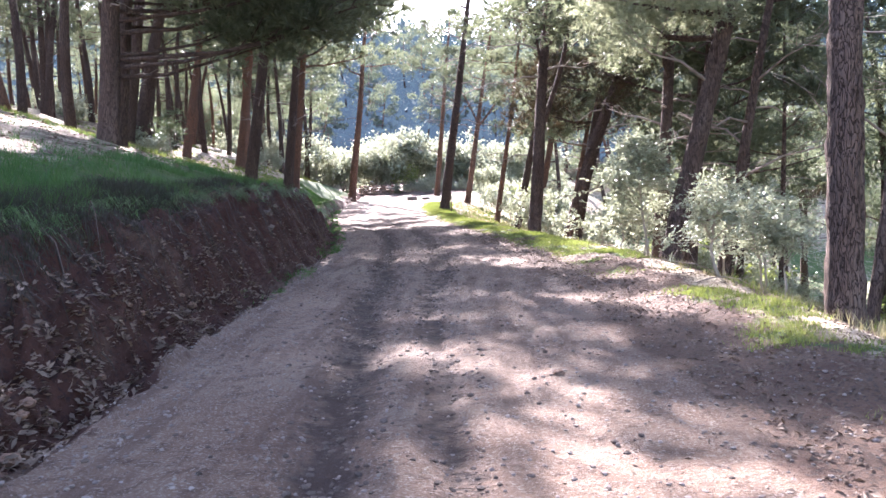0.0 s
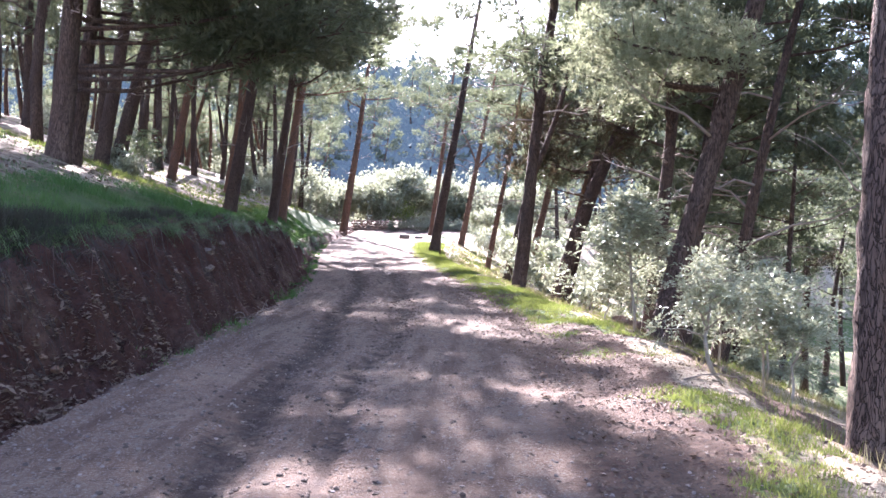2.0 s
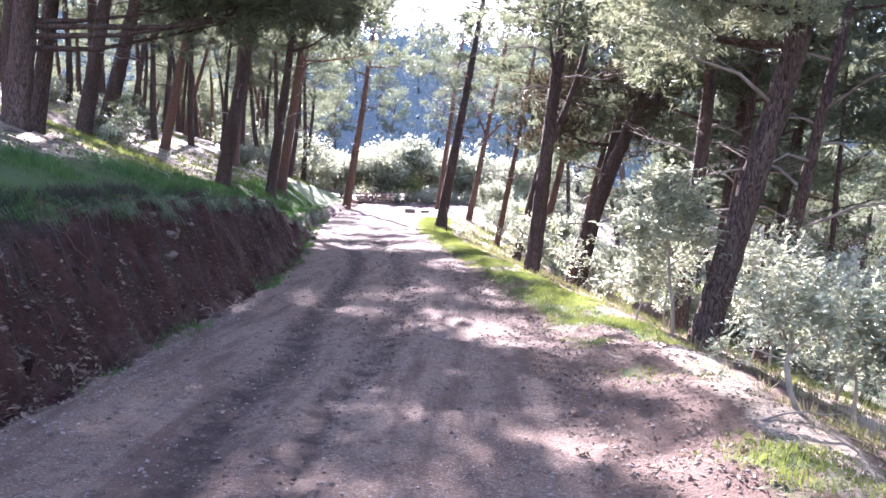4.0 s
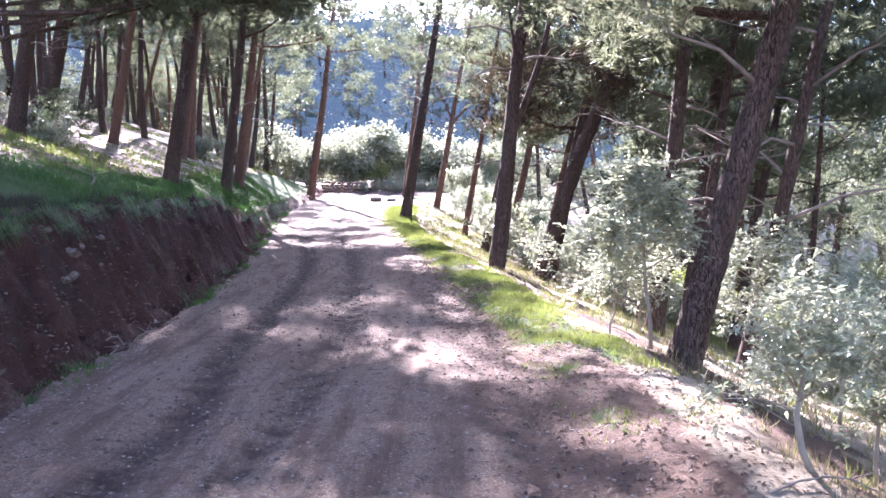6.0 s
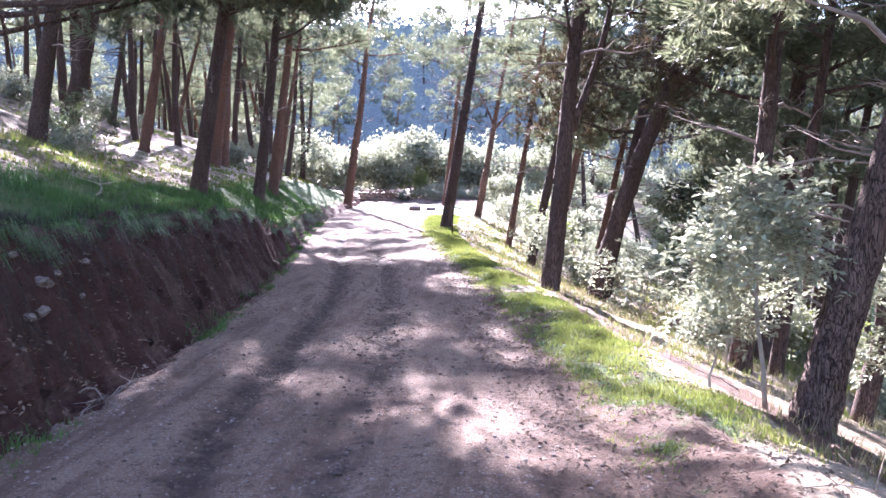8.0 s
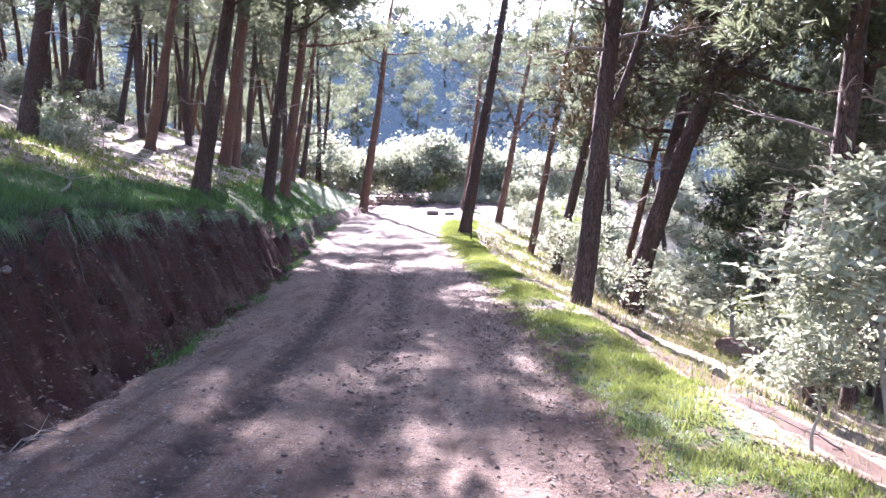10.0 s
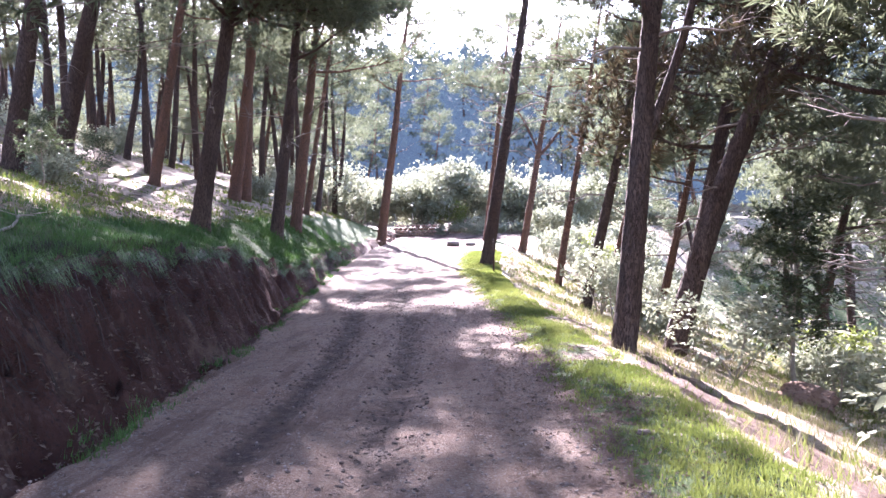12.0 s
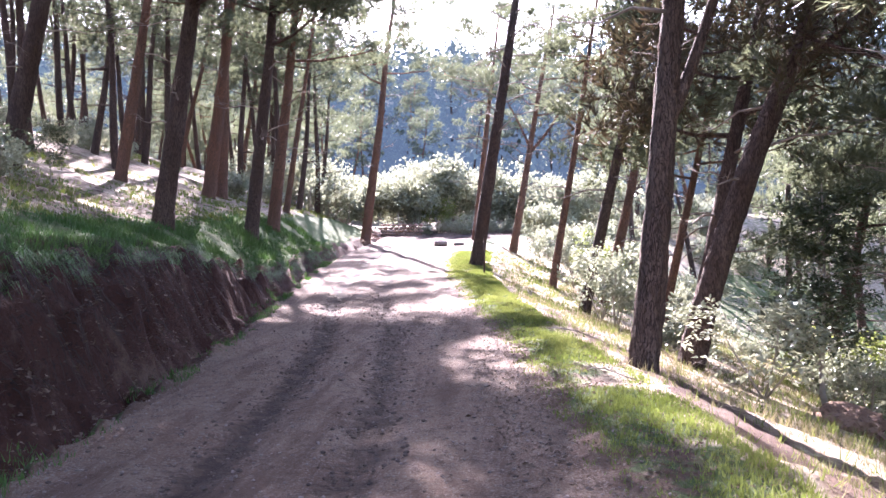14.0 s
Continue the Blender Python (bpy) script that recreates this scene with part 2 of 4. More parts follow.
    tread = math_("MULTIPLY", ramp(tn.outputs["Fac"], 0.53, 0.62), math_("MULTIPLY", ramp(rut.outputs["Fac"], 0.05, 0.6), ramp(nz(1.4, 4), 0.46, 0.6)))
    c = mix(math_("MULTIPLY", tread, 0.8), c, (0.036, 0.021, 0.016))
    nt.links.new(c, b.inputs["Base Color"])
    b.inputs["Roughness"].default_value, b.inputs["Specular IOR Level"].default_value = 0.92, 0.25
    bp = nt.nodes.new("ShaderNodeBump")
    bp.inputs["Strength"].default_value, bp.inputs["Distance"].default_value = 1.0, 0.04
    h = math_("SUBTRACT", math_("ADD", nz(14, 10, 0.7), math_("MULTIPLY", nz(60, 6, 0.7), 0.35)), math_("MULTIPLY", tread, 0.35))
    nt.links.new(h, bp.inputs["Height"])
    nt.links.new(bp.outputs[0], b.inputs["Normal"])
    return m


M_GROUND = ground_material()

# ---- the plan of the land ----
Y_K = [-40, 4, 8, 12, 14, 17, 20, 24, 28, 32.4, 37, 41.5, 49, 55, 62, 68]
LEFT_K = [-1.7, -2.0, -2.17, -2.2, -2.25, -2.42, -2.72, -3.25, -3.9, -4.6, -5.25, -5.7, -6.05, -6.1, -6.3, -7.8]
RIGHT_K = [2.2, 2.05, 1.98, 1.85, 1.65, 1.3, 1.03, 0.65, 0.1, -0.45, -1.05, -1.4, -1.5, -1.3, 2.0, 6.0]
LIP_K = [3.2, 3.1, 3.0, 3.05, 2.85, 2.42, 2.1, 1.63, 1.12, 0.62, 0.22, 0.05, 0.1, 0.4, 3.0, 8.0]
ROAD_K = [0.1, 0.26, 0.31, 0.34, 0.35, 0.36, 0.36, 0.36, 0.36, 0.4, 0.5, 0.66, 0.92, 1.15, 1.5, 1.8]
BANK_K = [0.95, 1.0, 1.12, 1.25, 1.3, 1.32, 1.32, 1.28, 1.15, 1.05, 1.1, 1.1, 1.0, 0.85, 0.4, 0.2]
FACE_K = [1.3, 1.3, 1.15, 1.05, 1.0, 1.0, 1.0, 0.95, 0.8, 0.5, 0.35, 0.3, 0.3, 0.3, 0.4, 0.5]


def smooth(a, b, v):
    t = np.clip((v - a) / (b - a), 0, 1)
    return t * t * (3 - 2 * t)


def along(table, y):
    return np.interp(y, Y_K, table)


def bank_top(y):
    """How far from the road's edge the sod begins."""
    return 0.3 + along(FACE_K, y) * 1.05 + 0.1 * (1 - smooth(8, 15, y))


def land(x, y):
    """Height of the bare land, before the small roughness (arrays or numbers)."""
    x, y = np.asarray(x, float), np.asarray(y, float)
    el, er, lip, zr, hb, fw = (along(k, y) for k in (LEFT_K, RIGHT_K, LIP_K, ROAD_K, BANK_K, FACE_K))
    d = el - x
    ditch = -0.19 * smooth(0.0, 0.22, d)
    cut = 0.75 * smooth(0.22, 0.3 + fw * 0.8, d) + 0.25 * smooth(0.2 + fw * 0.5, 0.35 + fw * 1.25, d)
    ramp = 0.33 * smooth(0.2, 0.6, d) + 0.67 * smooth(0.3, 3.2, d)      # the bank lies back towards the bend
    lay = smooth(25, 33, y)
    left = zr + ditch + (hb + 0.19) * (cut * (1 - lay) + ramp * lay) + 0.335 * np.maximum(d - 1.5, 0) - 0.12 * np.maximum(d - 16, 0)
    e = x - lip
    crown = 0.05 * smooth(0, 0.5, x - er)
    right = zr + crown - 0.35 * (np.sqrt(e * e + 0.04) + e) / 2 + 0.30 * np.maximum(e - 24, 0) + 0.33 * np.maximum(e - 30, 0)
    z = np.where(d > 0, left, right)
    far = smooth(66, 82, y)
    z = z * (1 - far) + far * (2.2 + 0.02 * x)
    z = z + np.minimum(0.42 * np.maximum(y - 95, 0) * smooth(95, 120, y), 21.5 + 0.22 * np.maximum(-x - 8, 0))
    return np.minimum(z, 40 + 0.02 * x)


def rough(x, y):
    """Small unevenness: clods on the bank, ruts in the road."""
    el, er, zr, fw = (float(along(k, y)) for k in (LEFT_K, RIGHT_K, ROAD_K, FACE_K))
    d = el - x
    n = noise.fractal((x * 0.9, y * 0.9, 3.0), 1.0, 2.0, 4) * 0.07
    if 0 < d:
        bank = math.exp(-((d - 0.8) / 0.7) ** 2)
        n += bank * (noise.fractal((x * 3, y * 3, 9.0), 0.8, 2.1, 5) * 0.4 + noise.ridged_multi_fractal((x * 0.8, y * 2.2, 4.0), 1.0, 2.0, 3, 1.0, 2.0) * 0.05 - 0.05)
    elif x < er:
        u = (x - el) / max(er - el, 0.1)
        n = n * 0.35 + noise.fractal((x * 5, y * 3, 1.0), 0.8, 2.1, 4) * 0.02 + rut_at(x, y) * -0.06
        n *= min(1, 0.3 + u * 3)
    else:
        n += noise.fractal((x * 4, y * 4, 7.0), 0.9, 2.0, 3) * 0.03
    return n


def rut_at(x, y):
    """How deep in a wheel rut: two ruts that wander along the track."""
    el, er = float(along(LEFT_K, y)), float(along(RIGHT_K, y))
    u = (x - el) / max(er - el, 0.1)
    w = 0.02 * math.sin(y * 0.35) + 0.03 * noise.noise((0, y * 0.5, 0))
    b = 0.46 + 0.11 * float(smooth(8, 15, y))
    return math.exp(-((u - 0.31 - w) / 0.05) ** 2) + 0.8 * math.exp(-((u - b - w) / (0.03 + 0.03 * float(smooth(8, 15, y)))) ** 2)


def ground_z(x, y):
    return float(land(x, y)) + rough(x, y)


def mesh_from(name, verts, faces, mat, smooth_shade=False):
    me = bpy.data.meshes.new(name)
    me.from_pydata([tuple(v) for v in verts], [], faces)
    me.materials.append(mat)
    if smooth_shade:
        me.polygons.foreach_set("use_smooth", [True] * len(me.polygons))
    me.update()
    return me


def build_ground():
    fine_x = np.concatenate([np.arange(-12, -6.2, 0.3), np.arange(-6.2, 4.2, 0.11), np.arange(4.2, 12, 0.35)])
    xs = np.concatenate([-12 - np.cumsum(np.linspace(0.5, 9, 34))[::-1], fine_x, 12 + np.cumsum(np.linspace(0.5, 9, 40))])
    ys = np.concatenate([-4 - np.cumsum(np.linspace(0.6, 8, 16))[::-1], np.arange(-4, 30, 0.13), 30 + np.cumsum(np.linspace(0.15, 0.6, 100)), 68 + np.cumsum(np.linspace(0.8, 14, 40))])
    gx, gy = np.meshgrid(xs, ys)
    gz = land(gx, gy)
    nx, ny = len(xs), len(ys)
    verts, mask, ruts = [], [], []
    for j in range(ny):
        for i in range(nx):
            x, y = float(xs[i]), float(ys[j])
            near = -14 < x < 14 and -6 < y < 72
            r = rough(x, y) if near else noise.fractal((x * 0.1, y * 0.1, 0), 1, 2, 3) * 0.5
            verts.append((x, y, float(gz[j, i]) + r))
            el, er, lip, fw = (float(along(k, y)) for k in (LEFT_K, RIGHT_K, LIP_K, FACE_K))
            d = el - x
            big = noise.noise((x * 0.25, y * 0.25, 5.0))
            g = s = rd = 0.0
            if d > 0:
                top = float(bank_top(y)) + 0.35 * noise.noise((y * 0.8, 3.0, x * 0.5)) + 0.15 * noise.noise((y * 2.5, 1.0, 0.0))
                g = float(smooth(top - 0.1, top + 0.5, d)) * (0.95 - 0.85 * float(smooth(2.6, 4.4, d)) + 0.35 * big)
                g = max(g, 0.75 * math.exp(-((d - 0.12) / 0.18) ** 2) * (0.5 + 0.5 * math.sin(y * 0.7 + 1.0)) * float(smooth(8.5, 11.5, y)))
                s = (1 - float(smooth(top - 0.25, top + 0.3, d))) * (0.8 + 0.7 * noise.noise((x * 1.4, y * 1.1, 6.0)))
                rd = 1 - float(smooth(-0.05, 0.15, d))
            elif x < er:
                rd = (0.55 + 0.45 * float(smooth(0, 0.6, er - x))) * (1 - 0.85 * float(smooth(-0.95, -0.35, x - er + 0.3 * noise.noise((x, y * 0.7, 2.0)))) * (1 - float(smooth(13.5, 17, y))))
            else:
                rd = 0.55 * (1 - float(smooth(0, 0.5, x - er))) * float(smooth(13.5, 17, y))
                k = float(smooth(er, er + 0.35, x)) * (1 - float(smooth(lip - 0.25, lip + 0.2, x)))
                g = k * (0.2 + 0.65 * float(smooth(9, 17, y)) + 0.7 * noise.noise((x * 0.9, y * 0.9, 5.0))) + 0.35 * float(smooth(lip, lip + 2.5, x)) + 0.25 * float(smooth(lip + 5, lip + 12, x)) + 0.3 * big * float(smooth(lip, lip + 1, x))
            if y > 70:
                rd, g, s = 0, 0.35 + 0.4 * big, 0
            pl = 0.0
            if d > 2.6:
                pl = 0.55
            elif x > er:
                pl = 1.0 * math.exp(-((x - lip) / 0.38) ** 2) + 0.68 * float(smooth(lip + 0.4, lip + 1.5, x)) + 0.4 * float(smooth(24, 36, y)) + 0.3 * float(smooth(56, 66, y))
            mask.append((max(0, min(1, g)), s, rd, min(1, pl)))
            ruts.append(rut_at(x, y) if 0 < x - el and x < er and near else 0.0)
    faces = [(j * nx + i, j * nx + i + 1, (j + 1) * nx + i + 1, (j + 1) * nx + i) for j in range(ny - 1) for i in range(nx - 1)]
    me = mesh_from("ground", verts, faces, M_GROUND, True)
    a = me.attributes.new("mask", "FLOAT_COLOR", "POINT")
    a.data.foreach_set("color", [c for m in mask for c in m])
    a = me.attributes.new("rut", "FLOAT", "POINT")
    a.data.foreach_set("value", ruts)
    return tagged(new("ground", me), "forest hillside of red earth, grass and litter crossed by a rutted dirt track", "ground", kind="structure")


build_ground()


# ---- building blocks ----
def part(name, me, parent, label="", loc=(0, 0, 0)):
    ob = new(name, me)
    ob.parent = parent
    ob.location = loc
    if label:
        tagged(ob, label)
    return ob


class Tubes:
    """Collects tapered, slightly knobbly tubes into one mesh."""

    def __init__(self):
        self.v, self.f = [], []

    def add(self, pts, radii, sides=6, knob=0.0, seed=0.0):
        base = len(self.v)
        pts = [Vector(p) for p in pts]
        n = len(pts)
        ref = Vector((1, 0, 0))
        for i, p in enumerate(pts):
            t = (pts[min(i + 1, n - 1)] - pts[max(i - 1, 0)]).normalized()
            a = t.cross(Vector((0, 1, 0)) if abs(t.y) < 0.9 else ref).normalized()
            b = t.cross(a)
            for k in range(sides):
                th = 2 * math.pi * k / sides
                r = radii[i]
                if knob:
                    q = (math.cos(th) * 2.2 + seed, math.sin(th) * 2.2, p.z * 5.0)
                    plates = noise.voronoi((q[0] * 1.6, q[1] * 1.6, q[2] * 0.8))[0]
                    r *= 1 + knob * (noise.fractal(q, 0.9, 2.0, 4) + 1.1 * min(plates[1] - plates[0], 0.35) - 0.2)
                self.v.append(p + (a * math.cos(th) + b * math.sin(th)) * r)
        for i in range(n - 1):
            for k in range(sides):
                k2 = (k + 1) % sides
                o = base + i * sides
                self.f.append((o + k, o + k2, o + sides + k2, o + sides + k))
        self.f.append(tuple(base + k for k in reversed(range(sides))))
        self.f.append(tuple(base + (n - 1) * sides + k for k in range(sides)))

    def mesh(self, name, mat, smooth_shade=True):
        return mesh_from(name, self.v, self.f, mat, smooth_shade)


def needle_puff(seed, mat, n=180, blades=7, flat=0.6, length=0.21, wide=0.016):
    """A loose cushion of needle tufts, one metre in radius."""
    rnd = np.random.RandomState(seed)
    verts, faces = [], []
    lobes = [(Vector(rnd.normal(0, 0.42, 3)) * 1.0, rnd.uniform(0.35, 0.6)) for _ in range(6)]
    for _ in range(n):
        c, r = lobes[rnd.randint(len(lobes))]
        d = Vector(rnd.normal(0, 1, 3)).normalized()
        p = c + d * r * rnd.uniform(0.35, 1.0)
        p.z *= flat
        axis = (d * 0.7 + Vector((0, 0, 0.6)) + p * 0.3).normalized()
        for _ in range(blades):
            w = (axis + Vector(rnd.normal(0, 0.55, 3))).normalized()
            s = w.cross(Vector(rnd.normal(0, 1, 3))).normalized() * wide
            l = length * rnd.uniform(0.7, 1.25)
            k = len(verts)
            verts += [p - s, p + s, p + w * l]
            faces.append((k, k + 1, k + 2))
    return mesh_from("needle_clump", verts, faces, mat)


def leaf_puff(seed, mat, n=420, size=0.055, spread=1.0, lobes_n=9):
    """A loose cloud of small folded leaves, one metre in radius."""
    rnd = np.random.RandomState(seed)
    verts, faces = [], []
    lobes = [(Vector(rnd.normal(0, 0.45, 3)), rnd.uniform(0.18, 0.42)) for _ in range(lobes_n)]
    for _ in range(n):
        c, r = lobes[rnd.randint(len(lobes))]
        p = c + Vector(rnd.normal(0, 1, 3)) * r * 0.6
        w = (Vector(rnd.normal(0, 1, 3)) + Vector((0, 0, 0.1))).normalized()
        s = w.cross(Vector(rnd.normal(0, 1, 3))).normalized()
        l = size * rnd.uniform(0.7, 1.4)
        nrm = w.cross(s) * l * 0.12
        k = len(verts)
        verts += [p, p + w * l * 0.5 + s * l * 0.34 + nrm, p + w * l * 1.1, p + w * l * 0.5 - s * l * 0.34 + nrm]
        faces += [(k, k + 1, k + 2), (k, k + 2, k + 3)]
    return mesh_from("leaf_clump", verts, faces, mat)


def spray_puff(seed, mat, twigs=20, leaves=8, size=0.2):
    """Leafy twigs fanning out from a centre, about one metre in radius, each with leaves in rows and a rosette."""
    rnd = np.random.RandomState(seed)
    verts, faces = [], []
    for _ in range(twigs):
        d = Vector(rnd.normal(0, 1, 3))
        d.z = d.z * 0.7 + 0.25
        d.normalize()
        root = Vector(rnd.normal(0, 0.22, 3))
        tip = root + d * rnd.uniform(0.45, 0.95)
        for j in range(leaves):
            u = 0.35 + 0.65 * j / (leaves - 1)
            p = root.lerp(tip, u) + Vector((0, 0, -0.08 * u * u))
            side = d.cross(Vector((0, 0, 1))).normalized() * (1 if j % 2 else -1)
            w = (side * (1.1 - 0.8 * (u > 0.85)) + d * 0.6 + Vector(rnd.normal(0, 0.28, 3))).normalized()
            n = (Vector((0, 0, 1)) + Vector(rnd.normal(0, 0.45, 3))).normalized()
            b = w.cross(n).normalized()
            l = size * rnd.uniform(0.7, 1.3)
            k = len(verts)
            up = n * l * 0.1
            verts += [p, p + w * l * 0.45 + b * l * 0.24 + up, p + w * l - up, p + w * l * 0.45 - b * l * 0.24 + up]
            faces += [(k, k + 1, k + 2), (k, k + 2, k + 3)]
    return mesh_from("leaf_clump", verts, faces, mat)


PUFFS = [needle_puff(s, M_NEEDLE) for s in range(5)]
# brighter copy of the needles: sunlight on one low crown put into the colour
M_NEEDLE_SUNLIT = material("sunlit_pine_needles", [(0.22, 0.24, 0.14), (0.30, 0.31, 0.20)], 1.5, 8, 0.5, 0, 1, translucent=0.6, island=0.3, spec=0.4)
PUFFS_SUNLIT = [needle_puff(50 + s, M_NEEDLE_SUNLIT, 330, 8, 0.75, 0.15, 0.010) for s in range(2)]
PUFFS_BROWN = [needle_puff(40 + s, M_NEEDLE_BROWN, 150, 6) for s in range(2)]
PUFFS_FAR = [needle_puff(20 + s, M_NEEDLE, 130, 6, 0.65, 0.3, 0.035) for s in range(4)]
LEAVES = [spray_puff(60 + s, M_LEAF, 26, 8, 0.2) for s in range(4)]
LEAVES_PALE = [spray_puff(90 + s, M_LEAF_SUNLIT, 20, 8, 0.23) for s in range(3)]
LEAVES_YEL = [leaf_puff(70 + s, M_LEAF_YEL, 260, 0.15) for s in range(2)]
LEAVES_FAR = [leaf_puff(80 + s, M_LEAF_SUNLIT, 270, 0.18, 1.0, 18) for s in range(3)]


def puff(parent, data, at, size, rnd, name="needle_clump"):
    ob = part(name, data, parent, "", at)
    ob.rotation_euler = (rnd.uniform(-0.25, 0.25), rnd.uniform(-0.25, 0.25), rnd.uniform(0, 6.28))
    ob.scale = (size * rnd.uniform(0.85, 1.15), size * rnd.uniform(0.85, 1.15), size * rnd.uniform(0.8, 1.1))
    return tagged(ob, kind="stuff")


def pine(x, y, r, lean=0.1, height=12.0, crown=7.0, seed=1, bark=None, bend=0.0, reach=(), dead=5, limbs=9, spread=2.4, detail=2, lean_y=0.0, sink=0.15, dry=0, label="", puffs=None, psize=1.0, dead_len=1.6, reach_puffs=None, forks=()):
    """A pine: trunk, living limbs with needle clumps from the height crown up, dead bare limbs below."""
    rnd = random.Random(seed)
    bark = bark or M_BARK
    puffs = puffs or PUFFS
    tree = new("pine_tree")
    tree.location = (x, y, ground_z(x, y) - sink)
    wob = [rnd.uniform(-1, 1) for _ in range(4)]

    def axis(h):
        u = h / height
        return Vector((lean * h + bend * h * h / height + 0.05 * math.sin(h * 0.7 + wob[0] * 3) * wob[1] * u * 2, lean_y * h + 0.06 * math.sin(h * 0.6 + wob[2] * 3) * wob[3], h))

    def rad(h):
        u = h / height
        return r * (1 - 0.78 * u ** 1.1) * (1 + 0.22 * math.exp(-h / 0.25))

    rings = {2: 90, 1: 40, 0: 16}[detail]
    sides = {2: 26, 1: 14, 0: 8}[detail]
    hs = [height * (i / rings) ** (1.15 if detail else 1) for i in range(rings + 1)]
    t = Tubes()
    t.add([axis(h) for h in hs], [rad(h) for h in hs], sides, (0.0, 0.1, 0.15)[detail], seed * 1.7)
    part("trunk", t.mesh("trunk", bark), tree)

    def limb(h, target, thick, mat, leafy=True, sub=4, size=1.0, kinds=None):
        p0 = axis(h)
        d = Vector(target) - p0
        l = d.length
        mid1 = p0 + d * 0.35 + Vector((rnd.uniform(-.06, .06), rnd.uniform(-.06, .06), -0.05 if leafy else 0.04)) * l
        mid2 = p0 + d * 0.7 + Vector((rnd.uniform(-.07, .07), rnd.uniform(-.07, .07), -0.04)) * l
        tb = Tubes()
        pts = [p0, p0.lerp(mid1, 0.5), mid1, mid2, p0 + d]
        tb.add(pts, [thick, thick * 0.85, thick * 0.7, thick * 0.45, thick * 0.12], 7 if detail else 5)
        for k in range(sub):
            u = rnd.uniform(0.3, 0.95)
            q = pts[2].lerp(pts[4], (u - 0.3) / 0.7)
            w = (d.normalized() + Vector((rnd.uniform(-1, 1), rnd.uniform(-1, 1), rnd.uniform(-0.3, 0.6)))).normalized() * l * rnd.uniform(0.18, 0.4)
            tb.add([q, q + w * 0.5 + Vector((0, 0, 0.03 * l)), q + w], [thick * 0.3, thick * 0.2, thick * 0.05], 4)
            if not leafy and detail:
                for _ in range(2):
                    w2 = (w.normalized() + Vector((rnd.uniform(-1, 1), rnd.uniform(-1, 1), rnd.uniform(-0.6, 0.6)))).normalized() * l * 0.16
                    qq = q + w * rnd.uniform(0.4, 0.9)
                    tb.add([qq, qq + w2], [thick * 0.14, thick * 0.03], 3)
        ob = part("limb", tb.mesh("limb", mat), tree)
        if leafy:
            # dry is the share of limbs that carry brown clumps
            dat = kinds or (PUFFS_BROWN if rnd.random() < dry else puffs)
            puff(ob, rnd.choice(dat), p0 + d, size * psize, rnd)
            puff(ob, rnd.choice(dat), p0 + d * rnd.uniform(0.55, 0.7) + Vector((rnd.uniform(-.3, .3), rnd.uniform(-.3, .3), 0.25)) * size, size * 0.8 * psize, rnd)

    for k in range(limbs):
        u = (k + 0.5) / limbs
        h = crown + (height - crown) * (u * 0.95)
        az = k * 2.4 + seed
        l = spread * (0.55 + 0.75 * math.sin(math.pi * min(1, 0.25 + u * 0.75))) * rnd.uniform(0.75, 1.15)
        if u > 0.9:
            l *= 0.5
        limb(h, axis(h) + Vector((math.cos(az) * l, math.sin(az) * l, l * rnd.uniform(0.05, 0.4))), rad(h) * 0.42, bark, True, 4 if detail else 2, rnd.uniform(0.85, 1.2))
    for h, tip, k in forks:         # a second stem that leaves the trunk at the height h
        p0, tip = axis(h), Vector(tip)
        d = tip - p0
        t = Tubes()
        line = [p0 + d * u + Vector((0.05 * d.length * math.sin(math.pi * u), 0, -0.05 * d.length * math.sin(math.pi * u))) for u in [i / 12 for i in range(13)]]
        t.add(line, [rad(h) * k * (1 - 0.75 * i / 12) for i in range(13)], 12, 0.1, seed + h)
        for i in (3, 5, 6, 7, 8, 9, 10, 11, 12):
            w = Vector((rnd.uniform(-1, 1), rnd.uniform(-1, 1), rnd.uniform(0.0, 0.7))).normalized() * rnd.uniform(0.5, 1.3)
            t.add([line[i], line[i] + w * 0.5 + Vector((0, 0, 0.06)), line[i] + w], [rad(h) * k * 0.3, rad(h) * k * 0.2, 0.004], 5)
        part("fork", t.mesh("fork", bark), tree)
        puff(tree, rnd.choice(puffs), tip, psize, rnd)
    for k, (tx, ty, tz, s) in enumerate(reach):
        tgt = Vector((tx, ty, tz)) - tree.location
        h = max(1.5, min(height * 0.9, tgt.z - 0.25 * (Vector((tx - x, ty - y)).length)))
        limb(h, tgt, rad(h) * 0.3, bark, True, 4, s, reach_puffs if k < 7 else None)
    for k in range(dead):
        h = crown * (0.42 + 0.56 * (k + rnd.random()) / max(dead, 1))
        az = k * 2.4 + seed * 2 + rnd.uniform(-0.5, 0.5)
        l = dead_len * rnd.uniform(0.5, 1.3)
        limb(h, axis(h) + Vector((math.cos(az) * l, math.sin(az) * l, l * rnd.uniform(-0.15, 0.5))), min(0.03, rad(h) * 0.3), M_TWIG, False, 4 if detail else 2)
    tagged(tree, label or "tall pine with dark fissured bark on the forest slope", "pine tree", "pines of the forest")
    return tree


